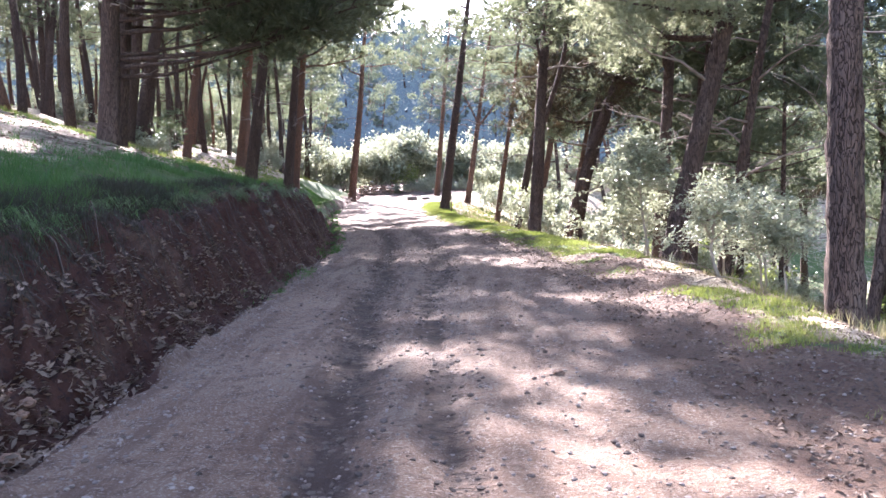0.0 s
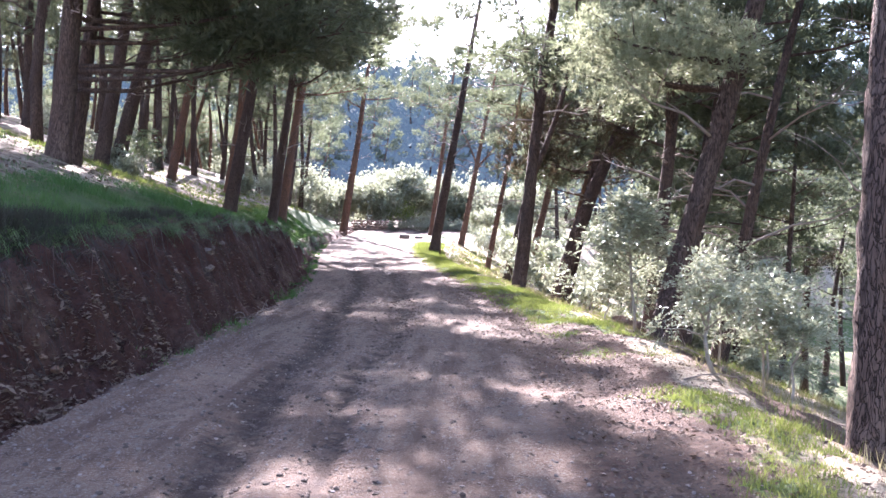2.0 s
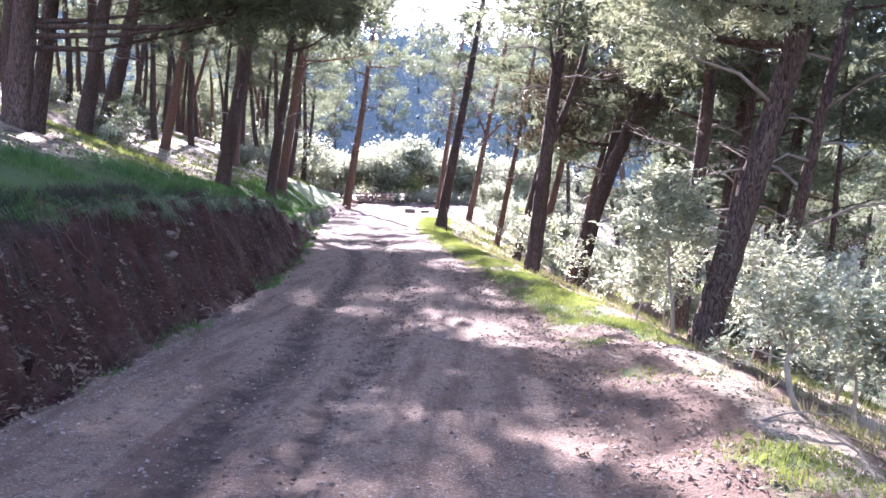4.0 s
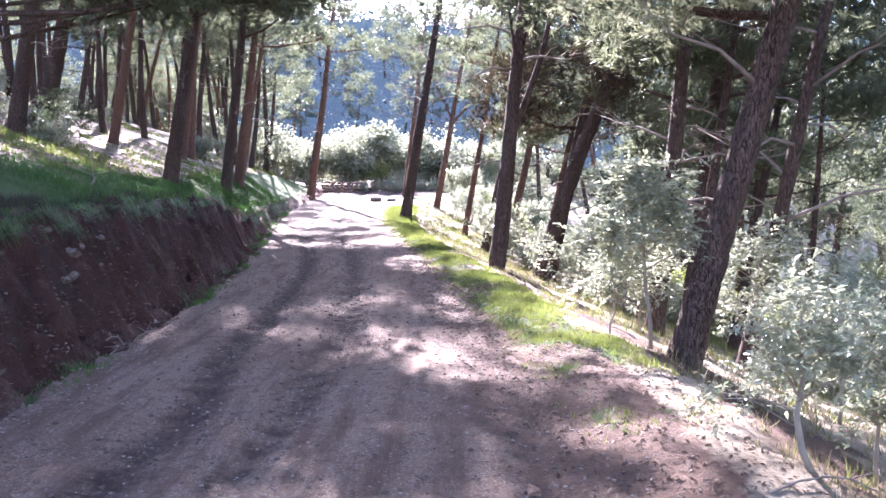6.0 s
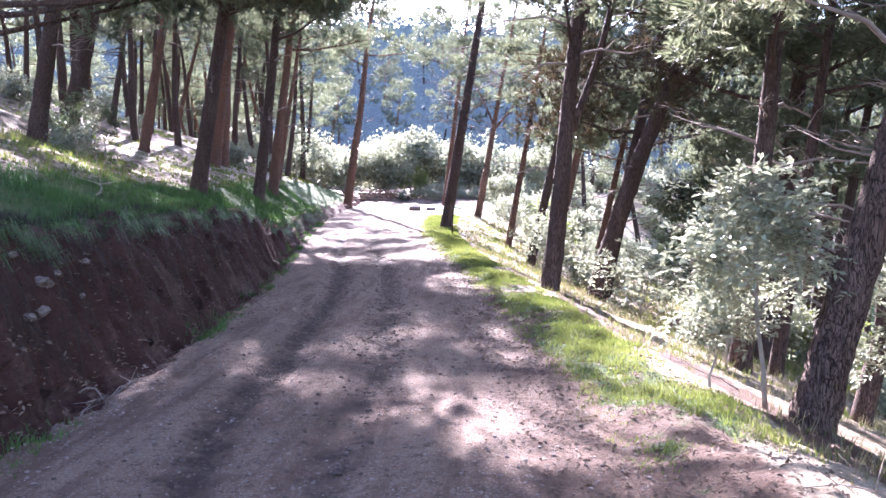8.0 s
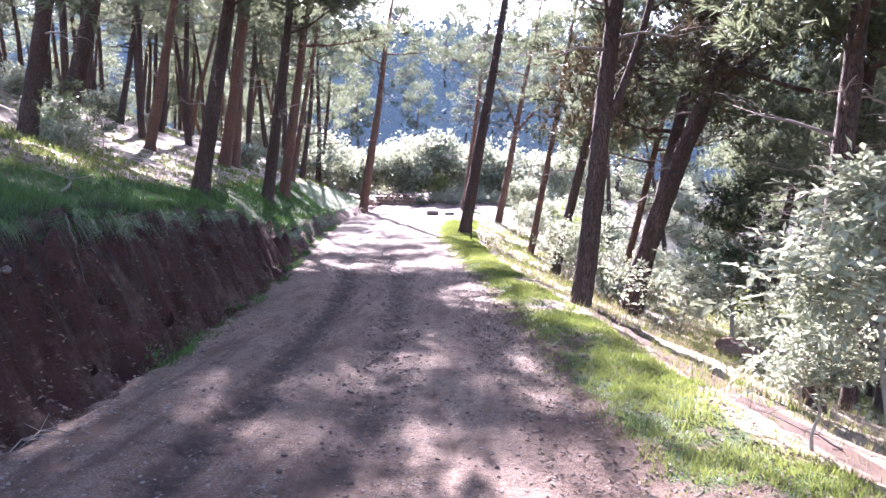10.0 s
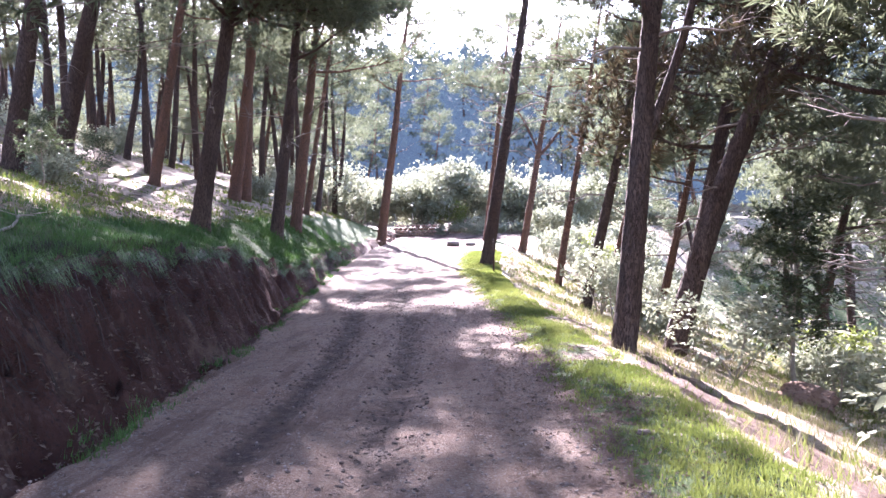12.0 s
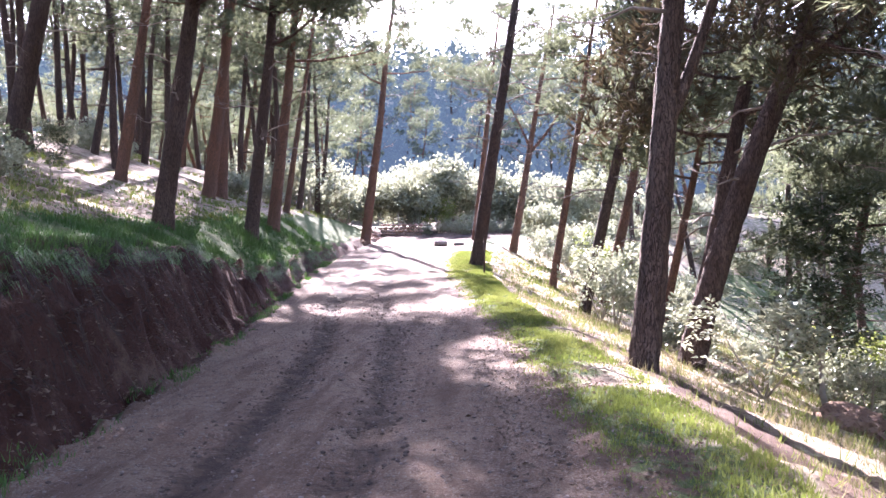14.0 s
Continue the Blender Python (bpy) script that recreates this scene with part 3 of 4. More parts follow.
# ---- pines beside the track ----
pine(3.5, 7.25, 0.165, 0.012, 11, 6.5, 1, detail=2, limbs=8, dead=0, label="straight pine trunk with plated grey-brown bark at the track's edge")
pine(4.65, 9.0, 0.07, 0.15, 9, 5, 2, detail=1, limbs=6, dead=6)
pine(4.85, 8.7, 0.07, 0.13, 9, 5, 3, detail=1, limbs=6, dead=6)
pine(4.95, 8.3, 0.07, 0.17, 9, 5, 4, detail=1, limbs=6, dead=6)
# the last three reaching boughs are unseen, added to shade the verge
pine(3.67, 13.65, 0.18, 0.235, 12, 5.6, 5, bend=0.03, reach=[(2.68, 13.45, 4.14, 0.71), (3.3, 13.67, 3.97, 0.71), (3.75, 13.45, 4.31, 0.71), (2.85, 13.9, 4.65, 0.77), (4.43, 13.22, 4.31, 0.71), (3.41, 13.22, 4.76, 0.77), (2.51, 13.22, 4.59, 0.59), (-0.4, 15.8, 7.5, 1.0), (0.0, 17.5, 8.8, 1.2), (-1.2, 18.6, 9.2, 1.2)], reach_puffs=PUFFS_SUNLIT, dead=2, detail=2, label="leaning pine with brown plated bark at the track's lip")
pine(5.45, 16.5, 0.12, 0.195, 11, 5.5, 6, detail=1, limbs=8, dead=8)
host_p = pine(2.34, 22.6, 0.18, 0.09, 13, 9.5, 7, detail=2, limbs=5, spread=1.2, dead=15, dead_len=2.0, forks=[(3.0, (1.35, 0.2, 8.8), 0.55), (4.3, (-0.35, -0.4, 7.6), 0.3)], label="thick pine with fissured bark and bare lower branches")
pine(3.9, 27.0, 0.235, 0.225, 14, 7.5, 8, bend=0.24, forks=[(5.2, (4.4, -0.3, 8.6), 0.5)], detail=2, limbs=9, dead=7, reach=[(8.5, 28, 7.4, 1.1), (7.2, 29, 8.0, 1.1)], label="curved leaning pine with rough bark above bare twigs")
pine(4.5, 29.5, 0.2, 0.195, 12, 4.6, 9, detail=1, psize=1.4, limbs=18, dead=6, dry=0.25)
pine(-0.23, 40.0, 0.24, 0.155, 14, 9.5, 10, detail=1, limbs=6, spread=1.8, dead=18, dead_len=2.4, label="slender dark pine on the grassy verge beside a thin post")
pine(-0.8, 57.5, 0.2, 0.11, 13, 7.5, 11, M_BARK_RED, detail=1, dead=7)
pine(1.2, 52.0, 0.2, 0.17, 12, 6.5, 12, M_BARK_RED, detail=1, dead=6, forks=[(5.0, (2.9, 0.0, 8.5), 0.6), (5.2, (-0.6, 0.2, 8.2), 0.5)], label="orange-barked pine forking into a spreading crown")
pine(2.34, 40.0, 0.14, 0.16, 11, 7.0, 13, M_BARK_RED, detail=1, dead=7, limbs=6, spread=1.6)
pine(2.85, 34.6, 0.17, 0.21, 12, 7.5, 14, detail=1, dead=8, limbs=7, spread=1.8)
pine(4.3, 41.5, 0.2, 0.22, 12, 5.0, 15, M_BARK_RED, detail=1, dead=5)
pine(5.15, 36.0, 0.14, 0.21, 11, 4.4, 16, M_BARK_RED, detail=1, psize=1.4, dead=7, limbs=15, dry=0.3)
pine(4.85, 19.0, 0.17, 0.08, 11, 4.4, 17, detail=1, dead=8, limbs=13, psize=1.3)
pine(5.9, 20.3, 0.12, 0.11, 10, 4.6, 18, detail=1, dead=8, limbs=12, psize=1.25)
pine(7.05, 24.0, 0.22, 0.09, 13, 4.8, 19, detail=1, psize=1.2, dead=8, limbs=14, dry=0.15)
pine(8.35, 24.5, 0.13, 0.145, 11, 4.0, 20, detail=1, dead=6, limbs=10)
pine(9.0, 22.0, 0.085, 0.02, 9, 4, 21, detail=1, dead=7, limbs=7)
pine(8.8, 34.0, 0.16, 0.24, 11, 3.6, 22, detail=1, dead=6, limbs=12)

pine(10.6, 30.0, 0.15, 0.1, 10, 3.4, 24, detail=1, psize=1.35, limbs=15, dead=5, dry=0.3)
pine(12.4, 34.5, 0.16, 0.08, 11, 3.6, 25, detail=1, psize=1.1, limbs=11, dead=5, dry=0.3)

# ---- pines up the bank ----
# the last four reaching boughs lie above the view, added to keep sun off the bank
host_a = pine(-7.7, 18.5, 0.24, 0.07, 12, 5.2, 31, detail=1, limbs=12, spread=3.3, psize=1.3, dead=2, reach=[(-5.0, 19.8, 5.6, 1.1), (-3.9, 20.2, 5.4, 1.1), (-2.6, 20.0, 5.9, 1.1), (-1.8, 20.3, 6.3, 1.0), (-3.2, 20.6, 6.6, 1.2), (-4.5, 20.5, 6.8, 1.2), (-2.3, 19.6, 7.0, 1.1), (-5.2, 17.8, 6.9, 1.2), (-6.2, 16.6, 6.6, 1.2), (-5.8, 20.5, 8.8, 1.3), (-4.6, 16.8, 7.6, 1.2)], label="dark pine whose low boughs reach over the track")
# several of these reaching boughs are added only to shade the bank
host_b = pine(-7.9, 19.6, 0.17, 0.105, 12, 6.0, 32, detail=1, limbs=10, spread=3.0, dead=3, reach=[(-5.5, 24, 7.0, 1.2), (-4.5, 23.5, 7.6, 1.2), (-6.2, 26, 9.5, 1.3), (-5.2, 22, 6.9, 1.2), (-6.0, 24.5, 8.6, 1.3), (-4.2, 21.5, 8.0, 1.2), (-3.4, 24.0, 8.8, 1.2)])
# the last five boughs are added out of view as shade for the track
host_c = pine(-7.9, 32.3, 0.26, 0.155, 13, 5.6, 36, detail=1, limbs=13, spread=3.5, psize=1.3, dead=4, reach=[(-5.5, 31, 8.2, 1.2), (-4.4, 32.5, 8.6, 1.2), (-3.4, 33.5, 9.2, 1.2), (-4.8, 34.5, 9.0, 1.3), (-5.2, 36, 9.5, 1.4), (-4.0, 37, 10, 1.4), (-5.5, 29.5, 9, 1.4), (-3.6, 35, 10.5, 1.3), (-3.2, 31.5, 9.8, 1.2)])
# reaching boughs added above the view, again to shade the track
pine(-7.8, 39.2, 0.24, 0.115, 13, 6.2, 37, detail=1, limbs=12, spread=3.3, psize=1.3, dead=4, reach=[(-4.6, 40, 10, 1.4), (-5.5, 42, 10.5, 1.4), (-4.4, 38.5, 10.6, 1.4), (-5.6, 38, 9.6, 1.4)])
pine(-8.25, 43.5, 0.25, 0.115, 13, 6.4, 38, M_BARK_RED, detail=1, limbs=12, spread=3.3, psize=1.3, dead=5)
pine(-11.75, 46.0, 0.29, 0.14, 14, 8, 39, M_BARK_RED, detail=1, dead=4)
pine(-11.9, 48.0, 0.27, 0.05, 14, 8, 40, M_BARK_RED, detail=1, dead=4)
pine(-10.0, 52.0, 0.16, 0.155, 12, 7, 41, M_BARK_RED, detail=1, dead=5)
pine(-6.6, 55.2, 0.27, 0.13, 14, 8.2, 42, M_BARK_RED, detail=1, dead=8, label="tall orange-barked pine above the bend of the track")
pine(-13.0, 34.0, 0.31, 0.23, 13, 6.5, 43, detail=1, dead=4)
pine(-11.85, 30.0, 0.26, 0.15, 13, 6.5, 44, detail=1, dead=4)
pine(-13.2, 41.0, 0.23, 0.18, 12, 6.5, 45, M_BARK_RED, detail=1, dead=5)


# ---- unseen boughs added to shade the first stretch of the track ----
HOSTS = [(host_p, 2.34, 22.6, 0.09), (host_a, -7.7, 18.5, 0.07), (host_b, -7.9, 19.6, 0.105), (host_c, -7.9, 32.3, 0.155)]
# ground spots (x, y, radius) that the added boughs leave in the sun
SUN_GAPS = [(0.55, 5.5, 0.4), (0.8, 3.8, 0.35), (1.6, 3.4, 0.15), (-0.4, 3.4, 0.25), (0.1, 6.5, 0.3), (-1.65, 9.8, 0.45), (0.6, 9.75, 0.5), (-0.87, 10.6, 0.45),
        (1.25, 12.0, 0.35), (0.85, 13.4, 0.2), (-0.8, 14.9, 0.3), (-0.4, 15.0, 0.25), (-0.9, 16.2, 0.25), (-0.3, 16.4, 0.3), (0.35, 16.6, 0.3), (-0.4, 17.2, 0.3)]


def shade_boughs(hosts, x0, x1, y0, y1, step, seed):
    """Unseen long boughs added to the trees on both sides: a roof for shade, with gaps that let the sun through."""
    rnd = random.Random(seed)
    by_limb = collections.defaultdict(list)
    reach = math.cos(SUN_EL) / math.sin(SUN_EL)
    y = y0
    while y < y1:
        x = x0
        while x < x1:
            gx, gy = x + rnd.uniform(-0.25, 0.25), y + rnd.uniform(-0.25, 0.25)
            h = rnd.uniform(8.3, 9.6)
            x += step
            if any(math.hypot(gx - a, gy - b) < r + 0.42 for a, b, r in SUN_GAPS) or (gx > 2.0 and gy > 6.5) or (gx > 1.2 and gy > 13.5):
                continue
            p = Vector((gx + math.sin(SUN_AZ) * reach * h, gy + math.cos(SUN_AZ) * reach * h, h + 0.4))
            host = min(hosts, key=lambda o: (o[1] - p.x) ** 2 + (o[2] - p.y) ** 2)
            by_limb[host[0].name, int(p.y // 1.7), int(p.x // 2.6)].append((host, p))
        y += step
    for group in by_limb.values():
        (tree, hx, hy, lean), _ = group[0]
        far = max(group, key=lambda g: (g[1].x - hx) ** 2 + (g[1].y - hy) ** 2)[1] - tree.location
        h = far.z - 0.22 * math.hypot(far.x, far.y)
        foot = Vector((lean * h, 0, h))
        t = Tubes()
        line = [foot.lerp(far, u) + Vector((0, 0, -0.25 * math.sin(math.pi * u))) for u in (0, 0.25, 0.5, 0.75, 1)]
        t.add(line, [0.06, 0.05, 0.04, 0.028, 0.01], 6)
        tips = [p - tree.location for _, p in group]
        for p in tips:
            q = min(line, key=lambda v: (v - p).length)
            t.add([q, q.lerp(p, 0.5) + Vector((0, 0, 0.06)), p], [0.018, 0.013, 0.004], 4)
        ob = part("limb", t.mesh("limb", M_BARK), tree)
        for p in tips:
            puff(ob, rnd.choice(PUFFS), p, 0.82, rnd)


shade_boughs(HOSTS, -4.6, 3.0, 1.0, 17.6, 0.72, 77)


# ---- deeper forest: templates and copies ----
def far_pine(seed, height, crown, spread, bark, dead=4):
    """A pine seen from afar: trunk with bare limbs, and one joined crown."""
    rnd = random.Random(seed)
    nr = np.random.RandomState(seed)
    tree = new("pine_tree")
    t = Tubes()
    lean = rnd.uniform(0.03, 0.12)

    def axis(h):
        return Vector((lean * h + 0.12 * math.sin(h * 0.5 + seed), 0.08 * math.sin(h * 0.7 + seed * 2), h))

    hs = [height * i / 16 for i in range(17)]
    t.add([axis(h) for h in hs], [0.19 * (1 - 0.8 * h / height) for h in hs], 9, 0.1, seed)
    for k in range(dead + 9):
        h = crown * rnd.uniform(0.45, 1.0) if k < dead else crown + (height - crown) * (k - dead) / 9
        az, l = rnd.uniform(0, 6.28), rnd.uniform(0.8, 1.8) if k < dead else spread * 0.8
        d = Vector((math.cos(az), math.sin(az), rnd.uniform(-0.1, 0.5))) * l
        p = axis(h)
        t.add([p, p + d * 0.5 + Vector((0, 0, -0.05)), p + d], [0.035, 0.022, 0.006], 4)
        t.add([p + d * 0.6, p + d * 0.6 + Vector((d.y, -d.x, 0.3)) * 0.4], [0.016, 0.004], 3)
    part("trunk", t.mesh("trunk", bark), tree)
    verts, faces = [], []
    for k in range(17):
        u = (k + 0.5) / 17
        h = crown + (height - crown) * u
        az = k * 2.4
        l = spread * math.sin(math.pi * (0.22 + 0.7 * u)) * rnd.uniform(0.45, 1.1)
        c = axis(h) + Vector((math.cos(az) * l, math.sin(az) * l, l * 0.2))
        rr = rnd.uniform(0.6, 1.05)
        for _ in range(80):
            d = Vector(nr.normal(0, 1, 3)).normalized()
            p = c + Vector((d.x, d.y, d.z * 0.6)) * rr * rnd.uniform(0.3, 1)
            for _ in range(5):
                w = (d + Vector((0, 0, 0.6)) + Vector(nr.normal(0, 0.6, 3))).normalized()
                s_ = w.cross(Vector(nr.normal(0, 1, 3))).normalized() * 0.021
                i = len(verts)
                verts += [p - s_, p + s_, p + w * 0.3 * rnd.uniform(0.7, 1.2)]
                faces.append((i, i + 1, i + 2))
    tagged(part("crown", mesh_from("crown", verts, faces, M_NEEDLE), tree), kind="stuff")
    return tagged(tree, "forest pine with a loose crown and bare lower limbs", "pine tree", "pines of the forest")


TEMPLATES = [far_pine(101, 11, 5.5, 2.4, M_BARK), far_pine(102, 13, 7.5, 2.6, M_BARK), far_pine(103, 10, 4.0, 2.2, M_BARK), far_pine(104, 12.5, 7.0, 2.8, M_BARK_RED)]
SPOTS = []
rs = random.Random(11)
occupied = [(o.location.x, o.location.y) for o in bpy.data.objects if o.name.startswith("pine_tree") and o not in TEMPLATES]


def scatter(count, x0, x1, y0, y1, kinds, gap=2.6):
    made = tries = 0
    while made < count and tries < count * 40:
        tries += 1
        x, y = rs.uniform(x0, x1), rs.uniform(y0, y1)
        if along(LEFT_K, y) - 3.2 < x < along(LIP_K, y) + 3.5 and y < 72:
            continue
        if 70 < y < 99 and -16 < x < 9:
            continue
        if any((x - a) ** 2 + (y - b) ** 2 < gap * gap for a, b in occupied):
            continue
        occupied.append((x, y))
        SPOTS.append((x, y, rs.choice(kinds), rs.uniform(0, 6.28)))
        made += 1


scatter(46, -34, -13, 30, 85, (0, 1, 3, 1))
scatter(10, -22, -9, 6, 30, (1, 3, 1))
scatter(16, -26, -9, 54, 84, (0, 3, 1), 2.6)
scatter(26, 10, 34, 14, 62, (0, 2, 1, 1))
scatter(10, 8, 28, 58, 80, (0, 2, 3))
scatter(12, 8, 22, 2, 16, (0, 1, 2))
scatter(26, -34, 24, 74, 106, (1, 3, 0), 3)
# unseen pines behind the start of the walk, added for their shade
scatter(5, -16, 16, -16, -3, (1, 3), 3.5)
scatter(22, 12, 40, 4, 26, (0, 2, 1), 2.4)
scatter(8, -26, -11, 20, 48, (0, 1, 3), 2.4)
scatter(30, -44, -16, 44, 90, (0, 2, 1), 2.3)
scatter(22, -26, 16, 101, 124, (0, 1, 3), 2.6)
for i, (x, y, k, az) in enumerate(SPOTS):
    place = pose(x, y, float(land(x, y)) - 0.25, rs.uniform(-3, 3), rs.uniform(-1, 7), math.degrees(az))
    if i < 4:
        TEMPLATES[i].matrix_basis = pose(x, y, float(land(x, y)) - 0.25, 0, 3, math.degrees(az))
    else:
        copy_thing(TEMPLATES[k], place)


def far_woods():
    """The wooded hillside across the valley, a backdrop far beyond the track; its haze is a material glow."""
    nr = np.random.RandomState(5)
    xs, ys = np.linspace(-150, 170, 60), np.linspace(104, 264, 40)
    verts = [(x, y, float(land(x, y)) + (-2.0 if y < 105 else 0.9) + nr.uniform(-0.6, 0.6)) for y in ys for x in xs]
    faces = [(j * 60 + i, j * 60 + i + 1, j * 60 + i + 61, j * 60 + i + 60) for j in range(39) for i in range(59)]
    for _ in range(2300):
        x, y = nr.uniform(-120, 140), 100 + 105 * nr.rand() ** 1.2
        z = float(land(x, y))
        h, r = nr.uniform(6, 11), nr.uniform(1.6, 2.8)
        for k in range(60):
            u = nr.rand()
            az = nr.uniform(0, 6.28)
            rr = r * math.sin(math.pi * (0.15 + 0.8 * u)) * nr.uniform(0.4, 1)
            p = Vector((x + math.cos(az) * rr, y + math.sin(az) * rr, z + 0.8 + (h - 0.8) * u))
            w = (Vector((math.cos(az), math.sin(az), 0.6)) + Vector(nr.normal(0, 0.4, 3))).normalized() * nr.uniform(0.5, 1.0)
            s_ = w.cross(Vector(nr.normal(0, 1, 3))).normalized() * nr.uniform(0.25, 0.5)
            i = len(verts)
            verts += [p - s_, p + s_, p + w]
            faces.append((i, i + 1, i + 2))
    return tagged(new("backdrop", mesh_from("backdrop", verts, faces, M_FAR)), "far pine-covered hillside across the valley with blue haze as glow", "hillside", kind="structure")


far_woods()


# ---- shrubs and saplings ----
def shrub(x, y, height, width, seed, leaves, n=9, stems=6, label="", name="shrub", mat=None):
    """Several stems from one foot, each with its leaf clumps."""
    rnd = random.Random(seed)
    ob = new(name)
    ob.location = (x, y, ground_z(x, y) - 0.05)
    per = max(1, n // stems)
    for k in range(stems):
        az = k * 2.4 + rnd.uniform(-0.4, 0.4)
        l = width * 0.5 * rnd.uniform(0.35, 0.95)
        tip = Vector((math.cos(az) * l, math.sin(az) * l, height * rnd.uniform(0.55, 0.92)))
        t = Tubes()
        mid = tip * 0.5 + Vector((rnd.uniform(-.1, .1), rnd.uniform(-.1, .1), 0.08)) * height * 0.5
        th = 0.008 + height * 0.006
        t.add([(0, 0, 0), mid, tip], [th, th * 0.7, th * 0.25], 5)
        for _ in range(4):
            q = mid.lerp(tip, rnd.uniform(0, 0.9))
            t.add([q, q + Vector((rnd.uniform(-1, 1), rnd.uniform(-1, 1), rnd.uniform(0, 1))).normalized() * height * 0.2], [th * 0.35, th * 0.1], 3)
        st = part("stem", t.mesh("stem", mat or M_SAPLING), ob)
        for j in range(per):
            c = tip * rnd.uniform(0.55, 1.0) + Vector((rnd.uniform(-1, 1), rnd.uniform(-1, 1), rnd.uniform(-0.5, 0.5))) * width * 0.12
            puff(st, rnd.choice(leaves), c, width * rnd.uniform(0.2, 0.32), rnd, "leaf_clump")
    return tagged(ob, label or "sunlit grey-green evergreen shrub on the slope", "shrub", "shrubs of the slope")


def sapling(x, y, height, seed, leaves, trunk_h=0.8, r=0.02, width=1.2, n=10, size=0.3, kink=0.15, label=""):
    """A young broad-leaved tree: pale thin trunk, forking branches, leaf clumps."""
    rnd = random.Random(seed)
    ob = new("sapling")
    ob.location = (x, y, ground_z(x, y) - 0.05)
    t = Tubes()
    fork = Vector((rnd.uniform(-kink, kink), rnd.uniform(-kink, kink), trunk_h))
    pts = [Vector((0, 0, 0)), fork * 0.5 + Vector((rnd.uniform(-kink, kink) * 0.4, 0, 0)), fork, fork + Vector((rnd.uniform(-kink, kink), 0, (height - trunk_h) * 0.5)), Vector((fork.x * 1.3, fork.y, height))]
    t.add(pts, [r * 1.2, r, r * 0.85, r * 0.5, r * 0.15], 8, 0.1, seed)
    part("trunk", t.mesh("trunk", M_SAPLING), ob)
    for k in range(n):
        u = (k + 0.5) / n
        h0 = trunk_h * 0.9 + (height - trunk_h) * u * 0.85
        az = k * 2.4 + seed
        l = width * 0.5 * (1.1 - 0.6 * u) * rnd.uniform(0.6, 1.1)
        base = pts[2].lerp(pts[4], min(1, (h0 - trunk_h * 0.9) / (height - trunk_h)))
        tip = base + Vector((math.cos(az) * l, math.sin(az) * l, l * rnd.uniform(0.1, 0.7)))
        tb = Tubes()
        tb.add([base, base.lerp(tip, 0.5) + Vector((0, 0, 0.04)), tip], [r * 0.45, r * 0.3, r * 0.1], 5)
        for _ in range(3):
            q = base.lerp(tip, rnd.uniform(0.4, 1))
            tb.add([q, q + Vector((rnd.uniform(-1, 1), rnd.uniform(-1, 1), rnd.uniform(-.2, 1))).normalized() * l * 0.4], [r * 0.2, r * 0.06], 3)
        br = part("branch", tb.mesh("branch", M_SAPLING), ob)
        puff(br, rnd.choice(leaves), tip, size * rnd.uniform(0.8, 1.2), rnd, "leaf_clump")
        puff(br, rnd.choice(leaves), base.lerp(tip, 0.6) + Vector((0, 0, 0.1)), size * rnd.uniform(0.6, 0.9), rnd, "leaf_clump")
    return tagged(ob, label or "young evergreen sapling with pale stem and small glossy leaves", "sapling", "saplings along the lip")


sapling(3.42, 13.98, 2.2, 1, LEAVES_PALE, 0.8, 0.022, 1.3, 18, 0.36, 0.1, "bushy young oak with pale thin trunk beside a leaning pine")
sapling(3.0, 14.25, 1.05, 2, LEAVES_PALE, 0.3, 0.014, 0.75, 9, 0.27, 0.08, "small sapling with broad sunlit leaf sprays on the lip")
sapling(3.22, 9.65, 1.15, 3, LEAVES_PALE, 0.4, 0.022, 0.85, 12, 0.22, 0.22, "crooked forked sapling with pale sunlit leaves")
sapling(3.95, 10.25, 1.25, 4, LEAVES_PALE, 0.5, 0.016, 1.2, 11, 0.27)
sapling(4.0, 9.75, 1.0, 5, LEAVES_PALE, 0.45, 0.014, 0.8, 8, 0.22)
sapling(4.9, 12.6, 1.7, 7, LEAVES_PALE, 0.5, 0.018, 1.3, 9, 0.3)
sapling(6.5, 27.5, 4.2, 8, LEAVES, 0.8, 0.055, 2.1, 22, 0.55, 0.12, "dark leafy evergreen oak on the slope")
sapling(4.3, 17.8, 1.9, 9, LEAVES_PALE, 0.5, 0.02, 1.2, 10, 0.36, 0.1, "bright green sapling in the sun below the track")
sapling(4.9, 14.6, 2.0, 10, LEAVES_PALE, 0.6, 0.02, 1.4, 10, 0.36)
sapling(-9.2, 27.0, 1.6, 11, LEAVES, 0.6, 0.016, 1.0, 7, 0.28)
sapling(-11.2, 33.0, 1.8, 12, LEAVES, 0.5, 0.018, 1.2, 8, 0.3)

shrub(-5.3, 66.5, 4.2, 4.6, 1, LEAVES_FAR, 24, 8, "large pale sunlit shrub at the bend")
shrub(-2.2, 68.0, 4.6, 5.0, 2, LEAVES_FAR, 24, 8, "large pale sunlit shrub at the bend")
shrub(1.0, 70.0, 4.2, 4.6, 3, LEAVES_FAR, 24, 8, "large pale sunlit shrub at the bend")
shrub(-8.8, 68.0, 4.0, 4.6, 4, LEAVES_FAR, 24, 8, "large pale sunlit shrub at the bend")
for i, x in enumerate((-4.2, -3.1, -1.8, -0.7, 0.6, 1.8, 3.1, 4.4)):
    shrub(x, 64.2 + 0.7 * math.sin(i * 2.3), 0.7 + 0.15 * (i % 4), 1.3 + 0.2 * (i % 3), 230 + i, LEAVES_FAR, 8, 4, "low pale sunlit bush beyond the bend")
shrub(-9.6, 62.0, 2.6, 3.0, 12, LEAVES_FAR, 14, 6)
